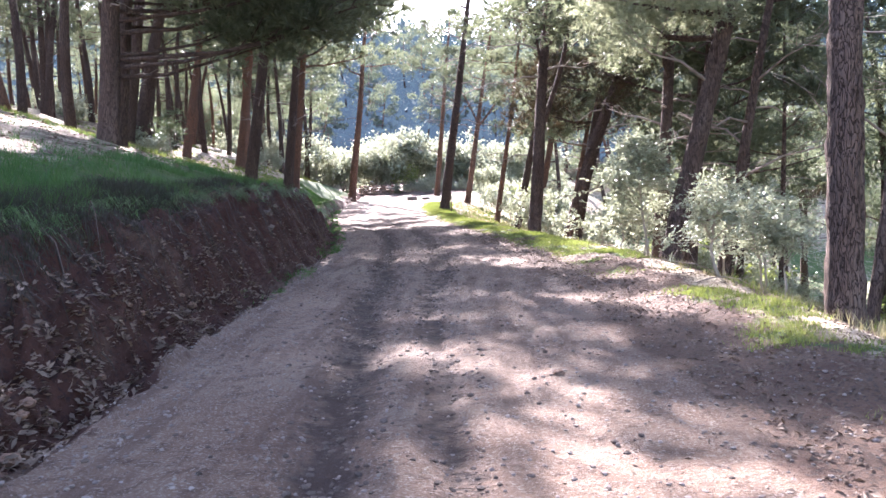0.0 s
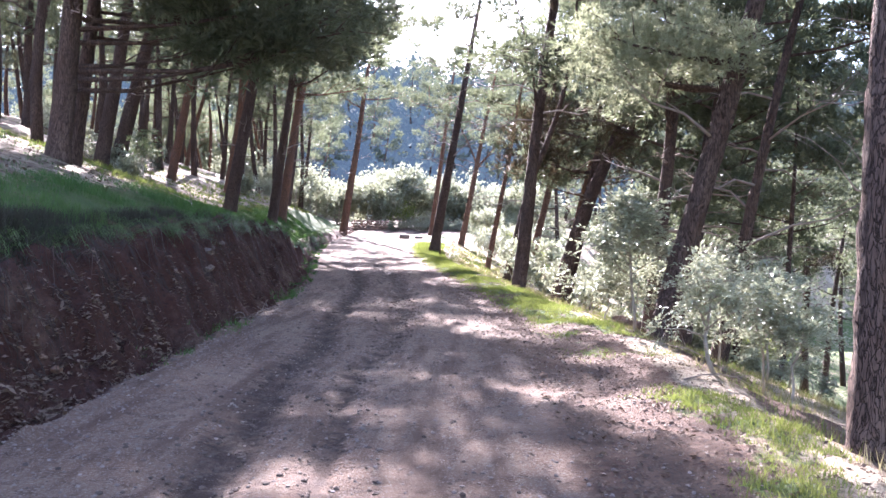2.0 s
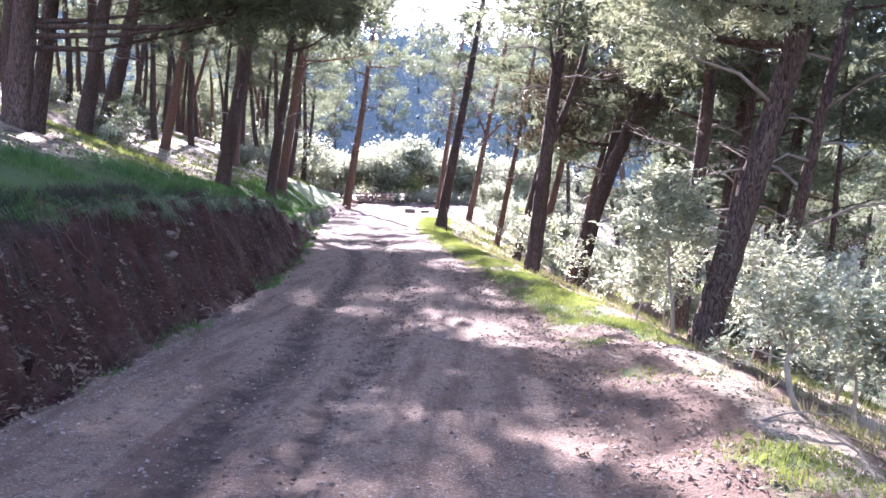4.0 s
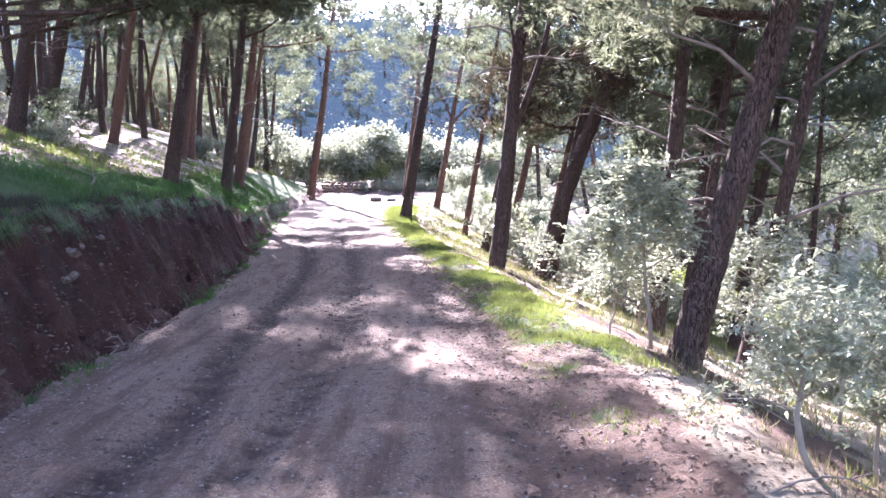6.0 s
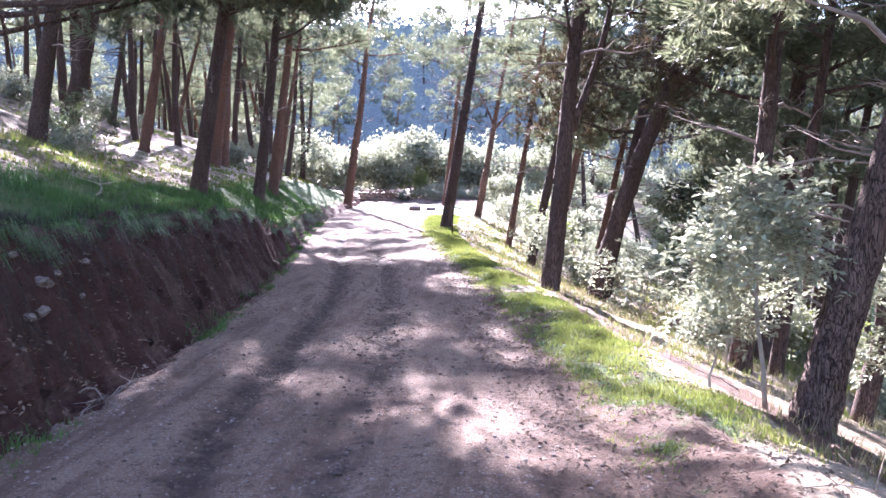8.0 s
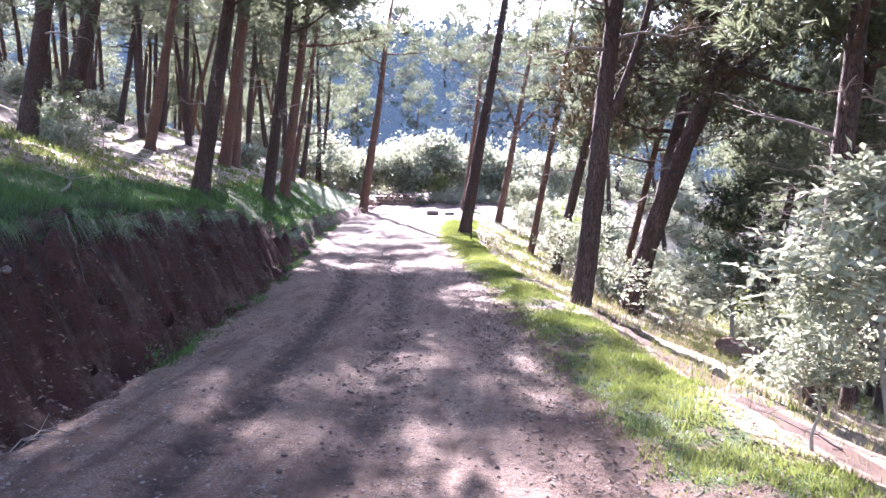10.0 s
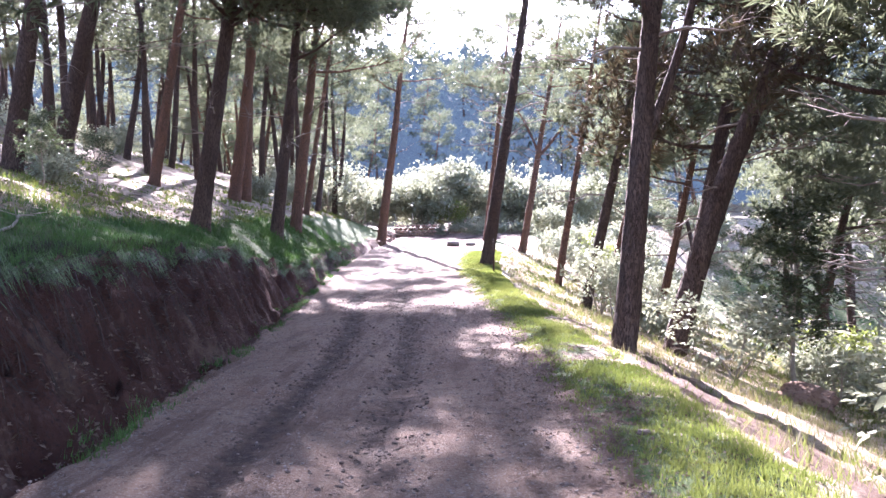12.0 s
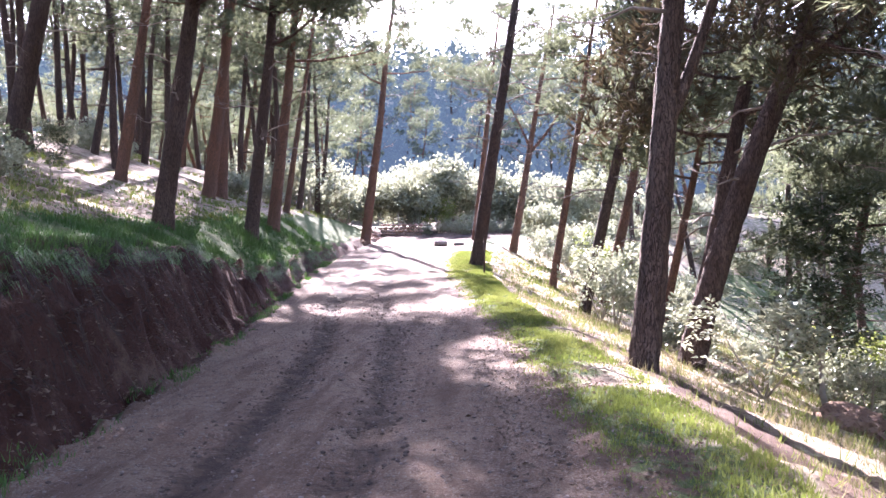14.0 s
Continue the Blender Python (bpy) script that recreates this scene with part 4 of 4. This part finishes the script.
shrub(-12.6, 61.0, 2.8, 3.2, 13, LEAVES_FAR, 14, 6)
shrub(-15.5, 66.0, 3.4, 4.0, 14, LEAVES_FAR, 16, 6)
shrub(-11.0, 71.5, 3.6, 4.2, 15, LEAVES_FAR, 16, 6)
shrub(-18.5, 71.0, 3.4, 4.2, 16, LEAVES_FAR, 16, 6)
shrub(-6.6, 73.0, 4.6, 5.0, 17, LEAVES_FAR, 20, 7)
shrub(-1.0, 75.0, 4.6, 5.2, 18, LEAVES_FAR, 20, 7)
shrub(3.6, 73.0, 4.2, 5.0, 19, LEAVES_FAR, 20, 7)
shrub(7.6, 70.0, 3.6, 4.6, 20, LEAVES_FAR, 16, 6)
shrub(8.4, 62.0, 2.8, 3.6, 22, LEAVES_FAR, 14, 6)
shrub(5.2, 58.0, 2.0, 2.8, 23, LEAVES_FAR, 12, 6)
shrub(3.0, 61.0, 1.8, 2.6, 24, LEAVES_FAR, 12, 6)
shrub(-12.2, 66.0, 4.0, 4.4, 5, LEAVES_FAR, 18, 6)
shrub(4.5, 67.0, 3.6, 4.2, 6, LEAVES_FAR, 18, 6)
shrub(-3.4, 65.5, 2.6, 2.4, 7, LEAVES_YEL, 12, 6, "yellow-green shrub in full sun at the bend")
shrub(-0.6, 66.0, 1.6, 2.0, 8, LEAVES_FAR, 10, 5)
shrub(4.6, 47.0, 2.6, 2.6, 9, LEAVES_YEL, 16, 6, "rounded yellow-green shrub in full sun")
shrub(3.2, 50.5, 2.0, 2.4, 10, LEAVES_FAR, 12, 6)
shrub(6.4, 50.0, 2.8, 3.2, 11, LEAVES_FAR, 14, 6)
rs = random.Random(23)
for i in range(16):
    x, y = rs.uniform(4, 20), rs.uniform(64, 84)
    shrub(x, y, rs.uniform(1.2, 2.6), rs.uniform(2.4, 4.0), 190 + i, LEAVES_FAR, 12, 5, "pale sunlit shrub beyond the bend")
rs = random.Random(22)
for i in range(16):
    x, y = rs.uniform(8, 26), rs.uniform(7, 34)
    shrub(x, y, rs.uniform(1.2, 3.0), rs.uniform(1.8, 3.4), 160 + i, rs.choice((LEAVES_FAR, LEAVES_YEL)), 12, 5, "bright leafy shrub on the lower slope")
rs = random.Random(21)
for i in range(26):
    y = rs.uniform(24, 64)
    x = float(along(LIP_K, y)) + rs.uniform(2.2, 12)
    shrub(x, y, rs.uniform(0.7, 2.0), rs.uniform(1.0, 2.4), 30 + i, LEAVES_FAR if y > 30 else LEAVES_PALE, 8, 4)
for i in range(9):
    y = rs.uniform(9, 24)
    x = float(along(LIP_K, y)) + rs.uniform(3.0, 9)
    shrub(x, y, rs.uniform(0.5, 1.1), rs.uniform(0.8, 1.4), 80 + i, LEAVES_PALE, 8, 4)
for i in range(26):
    y = rs.uniform(26, 70)
    x = float(along(LEFT_K, y)) - rs.uniform(5, 24)
    shrub(x, y, rs.uniform(0.6, 1.8), rs.uniform(1.0, 2.4), 120 + i, LEAVES_FAR, 8, 4, "leafy undergrowth shrub among the pines")


# ---- small cover: grass, litter, stones ----
def blades(name, label, mat, count, area, h0, h1, keep, seed, width=0.005, category="grass"):
    nr = np.random.RandomState(seed)
    verts, faces = [], []
    x0, x1, y0, y1 = area
    while len(faces) < count:
        x, y = nr.uniform(x0, x1), y0 + (y1 - y0) * nr.rand() ** 1.25
        k = keep(x, y)
        if k <= 0 or nr.rand() > k:
            continue
        z = ground_z(x, y)
        far = 1 + max(0, y - 14) * 0.045
        for _ in range(5):
            bx, by = x + nr.normal(0, 0.035), y + nr.normal(0, 0.035)
            h = nr.uniform(h0, h1) * (0.6 + 0.8 * k)
            a = nr.uniform(0, 6.28)
            lx, ly = nr.normal(0, 0.4) * h, nr.normal(0, 0.4) * h
            w = width * far
            i = len(verts)
            verts += [(bx - math.cos(a) * w, by - math.sin(a) * w, z - 0.01), (bx + math.cos(a) * w, by + math.sin(a) * w, z - 0.01), (bx + lx, by + ly, z + h)]
            faces.append((i, i + 1, i + 2))
    return tagged(new(name, mesh_from(name, verts, faces, mat)), label, category, kind="stuff")


def patch(x, y, s=0.5, o=5.0):
    return 0.5 + 1.1 * noise.noise((x * s, y * s, o))


def keep_verge(x, y):
    er, lip = float(along(RIGHT_K, y)), float(along(LIP_K, y))
    if not er - 0.05 < x < lip + 0.15:
        return 0
    return max(0, min(1, (patch(x, y, 0.9) - 0.62 + 0.82 * float(smooth(9, 17, y))) * 1.8)) * min(1, (x - er + 0.1) / 0.6)


def keep_bank(x, y):
    d = float(along(LEFT_K, y)) - x
    top = float(bank_top(y))
    return min(1, (d - top + 0.25) / 0.4) * (1.05 - 0.95 * float(smooth(2.6, 4.4, d))) * patch(x, y, 0.6, 2.0) * 1.3 if d > top - 0.25 else 0


def keep_slope(x, y):
    return min(1, (x - float(along(LIP_K, y))) / 0.3) * patch(x, y, 0.5, 8.0) if x > float(along(LIP_K, y)) - 0.1 else 0


def keep_ditch(x, y):
    d = float(along(LEFT_K, y)) - x
    return max(0, patch(x, y, 0.6, 17.0) - 0.35) * 1.5 * float(smooth(8.5, 11.5, y)) if -0.1 < d < 0.4 else 0


blades("grass", "short green grass and weeds on the sunny verge", M_GRASS, 90000, (-1.6, 3.4, 2, 48), 0.012, 0.055, keep_verge, 1)
blades("grass", "green grass hanging over the top of the bank", M_LUSH, 60000, (-12, -2.6, 2, 48), 0.05, 0.13, keep_bank, 2)
def keep_face(x, y):
    d = float(along(LEFT_K, y)) - x
    top = float(bank_top(y))
    low = 0.95 + 0.45 * float(smooth(9, 14, y))
    return max(0, patch(x, y, 0.9, 33.0) + 0.1) * min(1, (d - low) / 0.5) if low < d < top + 0.5 else 0


blades("weeds", "dull half-dead weeds and grass matting the upper face of the bank", M_WEED, 42000, (-6.5, -2.6, 2, 34), 0.05, 0.14, keep_face, 16, category="weeds")
blades("grass", "green weeds along the ditch", M_LUSH, 7000, (-6, -1.4, 3, 44), 0.02, 0.08, keep_ditch, 3)
blades("dry_grass", "pale dry grass and weeds on the slope below the track", M_DRYGRASS, 40000, (0.2, 11, 4, 56), 0.04, 0.13, keep_slope, 4)
blades("grass", "green weeds on the slope below the track", M_GRASS, 30000, (0.2, 11, 4, 50), 0.05, 0.16, lambda x, y: keep_slope(x + 7, y) * 0.9 if x > float(along(LIP_K, y)) + 0.3 else 0, 5)


blades("low_plants", "sunlit yellow-green weeds on the hillside under the pines", M_GRASS, 26000, (-22, -6, 20, 64), 0.05, 0.16, lambda x, y: max(0, patch(x, y, 0.35, 30.0)) if float(along(LEFT_K, y)) - x > 3.2 else 0, 14, 0.008)


def thatch(count, seed):
    """Dead grass and rootlets that hang down over the bank's face."""
    nr = np.random.RandomState(seed)
    verts, faces = [], []
    while len(faces) < count:
        y = 2 + 44 * nr.rand() ** 1.4
        fw = float(along(FACE_K, y))
        d = 0.3 + fw * (0.25 + 0.95 * nr.rand() ** 0.6)
        x = float(along(LEFT_K, y)) - d
        if nr.rand() > 0.25 + 0.9 * patch(x, y, 1.3, 12.0):
            continue
        p = Vector((x, y, ground_z(x, y) + 0.01))
        l = nr.uniform(0.04, 0.17)
        q = Vector((x + l, y + nr.normal(0, 0.09), 0))
        q.z = ground_z(q.x, q.y) + nr.uniform(0.0, 0.05)
        m = p.lerp(q, 0.5) + Vector((0, 0, nr.uniform(0.01, 0.05)))
        w = Vector((0, nr.uniform(0.003, 0.008), 0.002))
        i = len(verts)
        verts += [p - w, p + w, m + w, m - w, q]
        faces += [(i, i + 1, i + 2, i + 3), (i + 3, i + 2, i + 4)]
    return tagged(new("dead_grass", mesh_from("dead_grass", verts, faces, M_THATCH)), "dead grass and rootlets hanging over the red bank", "dead grass", kind="stuff")


thatch(22000, 12)


def sod_fringe(count, seed):
    """Long grass that droops over the bank's broken edge."""
    nr = np.random.RandomState(seed)
    verts, faces = [], []
    while len(faces) < count:
        y = 2 + 44 * nr.rand() ** 1.3
        d = float(bank_top(y)) - 0.04 + 0.25 * noise.noise((y * 0.8, 3.0, 0.0)) + nr.normal(0, 0.08)
        x = float(along(LEFT_K, y)) - d
        z = ground_z(x, y)
        if nr.rand() > 0.2 + patch(x, y, 1.1, 21.0):
            continue
        for _ in range(4):
            bx, by = x + nr.normal(0, 0.04), y + nr.normal(0, 0.04)
            l = nr.uniform(0.1, 0.28)
            w = nr.uniform(0.003, 0.006) * (1 + max(0, y - 14) * 0.03)
            sway = nr.normal(0, 0.3) * l
            i = len(verts)
            verts += [(bx, by - w, z - 0.01), (bx, by + w, z - 0.01), (bx + l * 0.55, by + sway * 0.5 + w, z + l * 0.3), (bx + l * 0.55, by + sway * 0.5 - w, z + l * 0.3), (bx + l, by + sway, z - l * nr.uniform(0.1, 0.9))]
            faces += [(i, i + 1, i + 2, i + 3), (i + 3, i + 2, i + 4)]
    return tagged(new("grass", mesh_from("grass", verts, faces, M_LUSH)), "long green grass drooping over the edge of the bank", "grass", kind="stuff")


sod_fringe(16000, 15)


def litter(name, label, mat, count, area, size, keep, seed):
    nr = np.random.RandomState(seed)
    verts, faces = [], []
    while len(faces) < count:
        x, y = nr.uniform(area[0], area[1]), area[2] + (area[3] - area[2]) * nr.rand() ** 1.3
        if nr.rand() > keep(x, y):
            continue
        p = Vector((x, y, ground_z(x, y) + 0.006))
        a, l = nr.uniform(0, 6.28), size * nr.uniform(0.6, 1.4)
        u = Vector((math.cos(a), math.sin(a), nr.normal(0, 0.35))) * l
        v = Vector((-math.sin(a), math.cos(a), nr.normal(0, 0.35))) * l * 0.4
        i = len(verts)
        verts += [p - u, p + v + Vector((0, 0, l * 0.3)), p + u, p - v]
        faces.append((i, i + 1, i + 2, i + 3))
    return tagged(new(name, mesh_from(name, verts, faces, mat)), label, "leaf litter", kind="stuff")


def foot_of_bank(x, y):
    d = float(along(LEFT_K, y)) - x
    return 0.9 * float(smooth(0.0, 0.3, d)) * (1 - float(smooth(0.7, 1.2, d))) * (1 - 0.75 * float(smooth(9, 12, y)))


litter("leaf_litter", "brown fallen leaves heaped at the foot of the bank", M_LITTER, 15000, (-4.5, -1.8, 2, 26), 0.03, foot_of_bank, 6)
litter("leaf_litter", "brown needles and leaves scattered over the verge", M_LITTER, 14000, (0.3, 3.6, 2, 30), 0.02, lambda x, y: 0.8 if abs(x - float(along(RIGHT_K, y)) - 0.3) < 0.9 else 0.02, 7)
litter("leaf_litter", "brown leaves scattered on the shaded slope", M_LITTER, 4000, (-11, -3, 8, 40), 0.04, lambda x, y: 0.6 if float(along(LEFT_K, y)) - x > 3 else 0.03, 8)


def pebble(rnd, squash=0.6):
    bm = bmesh.new()
    bmesh.ops.create_icosphere(bm, subdivisions=1, radius=1)
    for v in bm.verts:
        v.co *= rnd.uniform(0.7, 1.15)
        v.co.z *= squash
    out = [tuple(v.co) for v in bm.verts], [tuple(q.index for q in f.verts) for f in bm.faces]
    bm.free()
    return out


def gravel(name, label, mat, count, keep, area, s0, s1, seed):
    rnd = random.Random(seed)
    shapes = [pebble(rnd) for _ in range(8)]
    verts, faces = [], []
    n = 0
    while n < count:
        x, y = rnd.uniform(area[0], area[1]), area[2] + (area[3] - area[2]) * rnd.random() ** 1.2
        if rnd.random() > keep(x, y):
            continue
        n += 1
        z = ground_z(x, y)
        k = s0 + (s1 - s0) * rnd.random() ** 4
        a = rnd.uniform(0, 6.28)
        c, s_ = math.cos(a) * k, math.sin(a) * k
        sv, sf = rnd.choice(shapes)
        o = len(verts)
        verts += [(x + p[0] * c - p[1] * s_, y + p[0] * s_ + p[1] * c, z + p[2] * k + k * 0.1) for p in sv]
        faces += [tuple(q + o for q in f) for f in sf]
    return tagged(new(name, mesh_from(name, verts, faces, mat)), label, "gravel", kind="stuff")


def on_road(x, y):
    el, er = float(along(LEFT_K, y)), float(along(RIGHT_K, y))
    if not el - 0.1 < x < er + 0.4:
        return 0
    u = (x - el) / (er - el)
    return 0.35 + (0.1 + 0.5 * float(smooth(12, 17, y))) * math.exp(-((u - 0.95) / 0.22) ** 2) + 1.1 * math.exp(-((u - 0.02) / 0.06) ** 2)


gravel("gravel", "small pale stones strewn over the dirt track", M_GRAVEL, 30000, on_road, (-4.5, 3, 1.2, 30), 0.003, 0.019, 9)


def in_ruts(x, y):
    el, er = float(along(LEFT_K, y)), float(along(RIGHT_K, y))
    return 0.03 + 0.9 * rut_at(x, y) if el < x < er else 0


gravel("earth_crumbs", "dark crumbs of earth churned up along the wheel ruts", M_CRUMB, 16000, in_ruts, (-4.5, 2, 1.5, 32), 0.004, 0.026, 13)


def rock(x, y, size, seed, label, mat=None, squash=0.65, name="rock", lift=0.2, category="rock"):
    rnd = random.Random(seed)
    bm = bmesh.new()
    bmesh.ops.create_icosphere(bm, subdivisions=3, radius=1)
    off = rnd.uniform(0, 50)
    for v in bm.verts:
        q = v.co * 1.3 + Vector((off, 0, 0))
        v.co *= 1 + 0.35 * noise.fractal(q, 0.8, 2.0, 3) + 0.15 * noise.noise(q * 3)
        v.co.z *= squash
        v.co *= size
    me = bpy.data.meshes.new(name)
    bm.to_mesh(me)
    bm.free()
    me.materials.append(mat or M_STONE)
    ob = new(name, me)
    ob.location = (x, y, ground_z(x, y) + size * squash * lift)
    ob.rotation_euler = (0, 0, rnd.uniform(0, 6.28))
    return tagged(ob, label, category)


rock(0.66, 5.2, 0.038, 1, "dark fist-sized earth clod lying on the track", M_CLOD, name="clod", category="clod")
rock(1.48, 9.35, 0.045, 2, "small dark earth clod lying on the track", M_CLOD, name="clod", category="clod")
rock(-2.15, 9.6, 0.035, 3, "small pale stone at the ditch's edge")
rock(-2.1, 7.0, 0.035, 4, "small pale stone at the ditch's edge")
rock(1.74, 16.86, 0.055, 5, "flat pale stone bedded in the grass verge", squash=0.4, lift=0.0)
rock(5.5, 24.3, 0.5, 6, "rounded reddish-brown earth mound on the slope", M_CLOD, 0.55, "earth_mound", category="mound")
rs = random.Random(31)
for i in range(9):
    y = rs.uniform(13.6, 15.2)
    rock(float(along(LEFT_K, y)) - rs.uniform(0.75, 1.25), y, rs.uniform(0.04, 0.10), 50 + i, "pale stone sticking out of the red bank", lift=0.0)
for i in range(10):
    y = rs.uniform(36, 64)
    rock(float(along(LEFT_K, y)) - rs.uniform(0.1, 0.5), y, rs.uniform(0.1, 0.22), 80 + i, "reddish rock at the foot of the sunlit bank", M_CLOD, lift=0.1)
for i in range(22):
    y = rs.uniform(3.2, 10.5)
    rock(float(along(LEFT_K, y)) - rs.uniform(0.25, 0.75), y, rs.uniform(0.02, 0.05), 120 + i, "small earthy stone fallen to the foot of the bank", M_CLOD, lift=0.1)
for i in range(9):
    y = rs.uniform(56, 61.5)
    rock(float(along(LEFT_K, y)) - rs.uniform(0.0, 0.9), y, rs.uniform(0.14, 0.32), 160 + i, "reddish boulder heaped below the wall at the bend", M_WALL, lift=0.2)


def log(x, y, az, length, r, seed, label):
    """A sawn length of trunk lying on the ground, its cut ends paler."""
    ob = new("log")
    ob.location = (x, y, ground_z(x, y) + r * 0.85)
    ob.rotation_euler = (0, 0, az)
    t = Tubes()
    n = 9
    t.add([(length * (i / (n - 1) - 0.5), 0.02 * math.sin(i + seed), 0) for i in range(n)], [r * (1 + 0.05 * math.sin(i * 2.1 + seed)) for i in range(n)], 14, 0.12, seed)
    part("bark", t.mesh("bark", M_TWIG), ob)
    for side in (-1, 1):
        e = Tubes()
        e.add([(side * length * 0.5, 0, 0), (side * (length * 0.5 + 0.012), 0, 0)], [r * 0.9, r * 0.86], 14)
        part("cut_end", e.mesh("cut_end", M_SAPLING), ob, "pale sawn end")
    return tagged(ob, label, "log", "logs at the track's edge")


log(-2.35, 52.6, 0.1, 0.62, 0.14, 1, "short sawn pine log lying at the track's edge")
log(-1.45, 52.9, 0.5, 0.5, 0.09, 2, "thin sawn pine log lying at the track's edge")

# low stone wall at the bend
wall = new("stone_wall")
wall.location = (-5.5, 62.2, ground_z(-5.5, 62.2) - 0.05)
rs = random.Random(41)
for row in range(4):
    for k in range(8):
        sv, sf = pebble(rs, 0.8)
        me = mesh_from("stone", [(p[0] * 0.2, p[1] * 0.18, p[2] * 0.13) for p in sv], sf, M_WALL)
        part("stone", me, wall, "", ((k + 0.5 * (row % 2)) * 0.34 - 1.3, rs.uniform(-0.04, 0.04), 0.12 + row * 0.19))
tagged(wall, "low dry-stone wall of reddish stones at the bend", "stone wall")

# thin stakes of a fence behind the wall
stake = new("fence_stake")
t = Tubes()
t.add([(0, 0, 0), (0.02, 0, 0.8), (0.01, 0.02, 1.5)], [0.035, 0.03, 0.026], 7, 0.08)
part("pole", t.mesh("pole", M_SAPLING), stake)
t = Tubes()
t.add([(0.01, 0.02, 1.49), (0.01, 0.02, 1.54)], [0.03, 0.012], 7)
part("tip", t.mesh("tip", M_SAPLING), stake)
tagged(stake, "thin weathered wooden stake of a fence at the bend", "fence stake", "stakes of the fence")
for i, (x, y) in enumerate([(-8.9, 62.6), (-7.9, 63.0), (-6.9, 63.2), (-5.8, 63.3), (-9.9, 61.6), (-10.8, 60.4)]):
    place = pose(x, y, ground_z(x, y) - 0.1, 2 * math.sin(i * 2), 3 * math.cos(i * 3), 40 * i)
    if i:
        copy_thing(stake, place)
    else:
        stake.matrix_basis = place

# thin iron post on the verge
post = new("marker_post")
post.location = (0.12, 37.0, ground_z(0.12, 37.0) - 0.1)
t = Tubes()
t.add([(0, 0, 0), (0.01, 0, 0.6), (0.0, 0.01, 1.15)], [0.03, 0.028, 0.028], 8, 0.05)
part("rod", t.mesh("rod", M_IRON), post)
t = Tubes()
t.add([(0, 0.01, 1.13), (0, 0.01, 1.18)], [0.042, 0.036], 8)
part("cap", t.mesh("cap", M_IRON), post)
tagged(post, "thin dark iron post on the grass verge", "post")


# ---- roots, fallen branches ----
def branch_on_ground(x, y, az, length, r, seed, label, name="fallen_branch", mat=None, arch=0.06, twigs=3):
    rnd = random.Random(seed)
    pts = []
    for i in range(8):
        u = i / 7
        px = x + math.cos(az) * length * u + 0.08 * length * math.sin(u * 4 + seed)
        py = y + math.sin(az) * length * u + 0.05 * length * math.cos(u * 3 + seed)
        pts.append(Vector((px, py, ground_z(px, py) + r * 0.6 + arch * math.sin(math.pi * u))))
    foot = pts[0].copy()
    t = Tubes()
    t.add([p - foot for p in pts], [r * (1 - 0.7 * i / 7) for i in range(8)], 6)
    ob = new(name, t.mesh(name, mat or M_TWIG))
    ob.location = foot
    for _ in range(twigs):
        q = rnd.choice(pts[2:7]) - foot
        w = Vector((rnd.uniform(-1, 1), rnd.uniform(-1, 1), rnd.uniform(0.05, 0.5))).normalized() * length * 0.22
        t = Tubes()
        t.add([q, q + w * 0.6, q + w], [r * 0.4, r * 0.3, r * 0.1], 4)
        part("twig", t.mesh("twig", mat or M_TWIG), ob)
    return tagged(ob, label, name.replace("_", " "), "roots in the bank" if name == "root" else "fallen branches")


branch_on_ground(-5.45, 19.6, 1.82, 2.6, 0.022, 1, "long pale fallen branch lying on the grass", mat=M_SAPLING)
branch_on_ground(-2.6, 13.1, 1.0, 0.8, 0.012, 2, "dead twigs fallen at the foot of the bank", twigs=7)
branch_on_ground(-2.65, 13.7, 0.4, 0.6, 0.010, 3, "dead twigs fallen at the foot of the bank", twigs=7)
rs = random.Random(51)
for i in range(90):
    y = 5 + 34 * rs.random() ** 1.3
    d = 0.3 + float(along(FACE_K, y)) * rs.uniform(0.75, 1.05)
    x = float(along(LEFT_K, y)) - d
    branch_on_ground(x, y, rs.uniform(-1.3, 0.5), rs.uniform(0.3, 0.75), rs.uniform(0.004, 0.011), 200 + i, "thin exposed root hanging down the red bank", "root", M_ROOT, 0.03, 3)
for i in range(10):
    y = rs.uniform(7, 34)
    x = float(along(LIP_K, y)) + rs.uniform(-0.2, 2.5)
    branch_on_ground(x, y, rs.uniform(0, 6.28), rs.uniform(0.5, 1.4), rs.uniform(0.008, 0.016), 300 + i, "grey dead branch lying on the sunlit slope", twigs=6)
for i in range(8):
    a = i * 0.8
    branch_on_ground(3.7 + 0.3 * math.cos(a), 26.2 + 0.3 * math.sin(a), a, rs.uniform(0.6, 1.2), 0.006, 400 + i, "bare pale twigs at the foot of a leaning pine", mat=M_TWIG, arch=0.22, twigs=7)
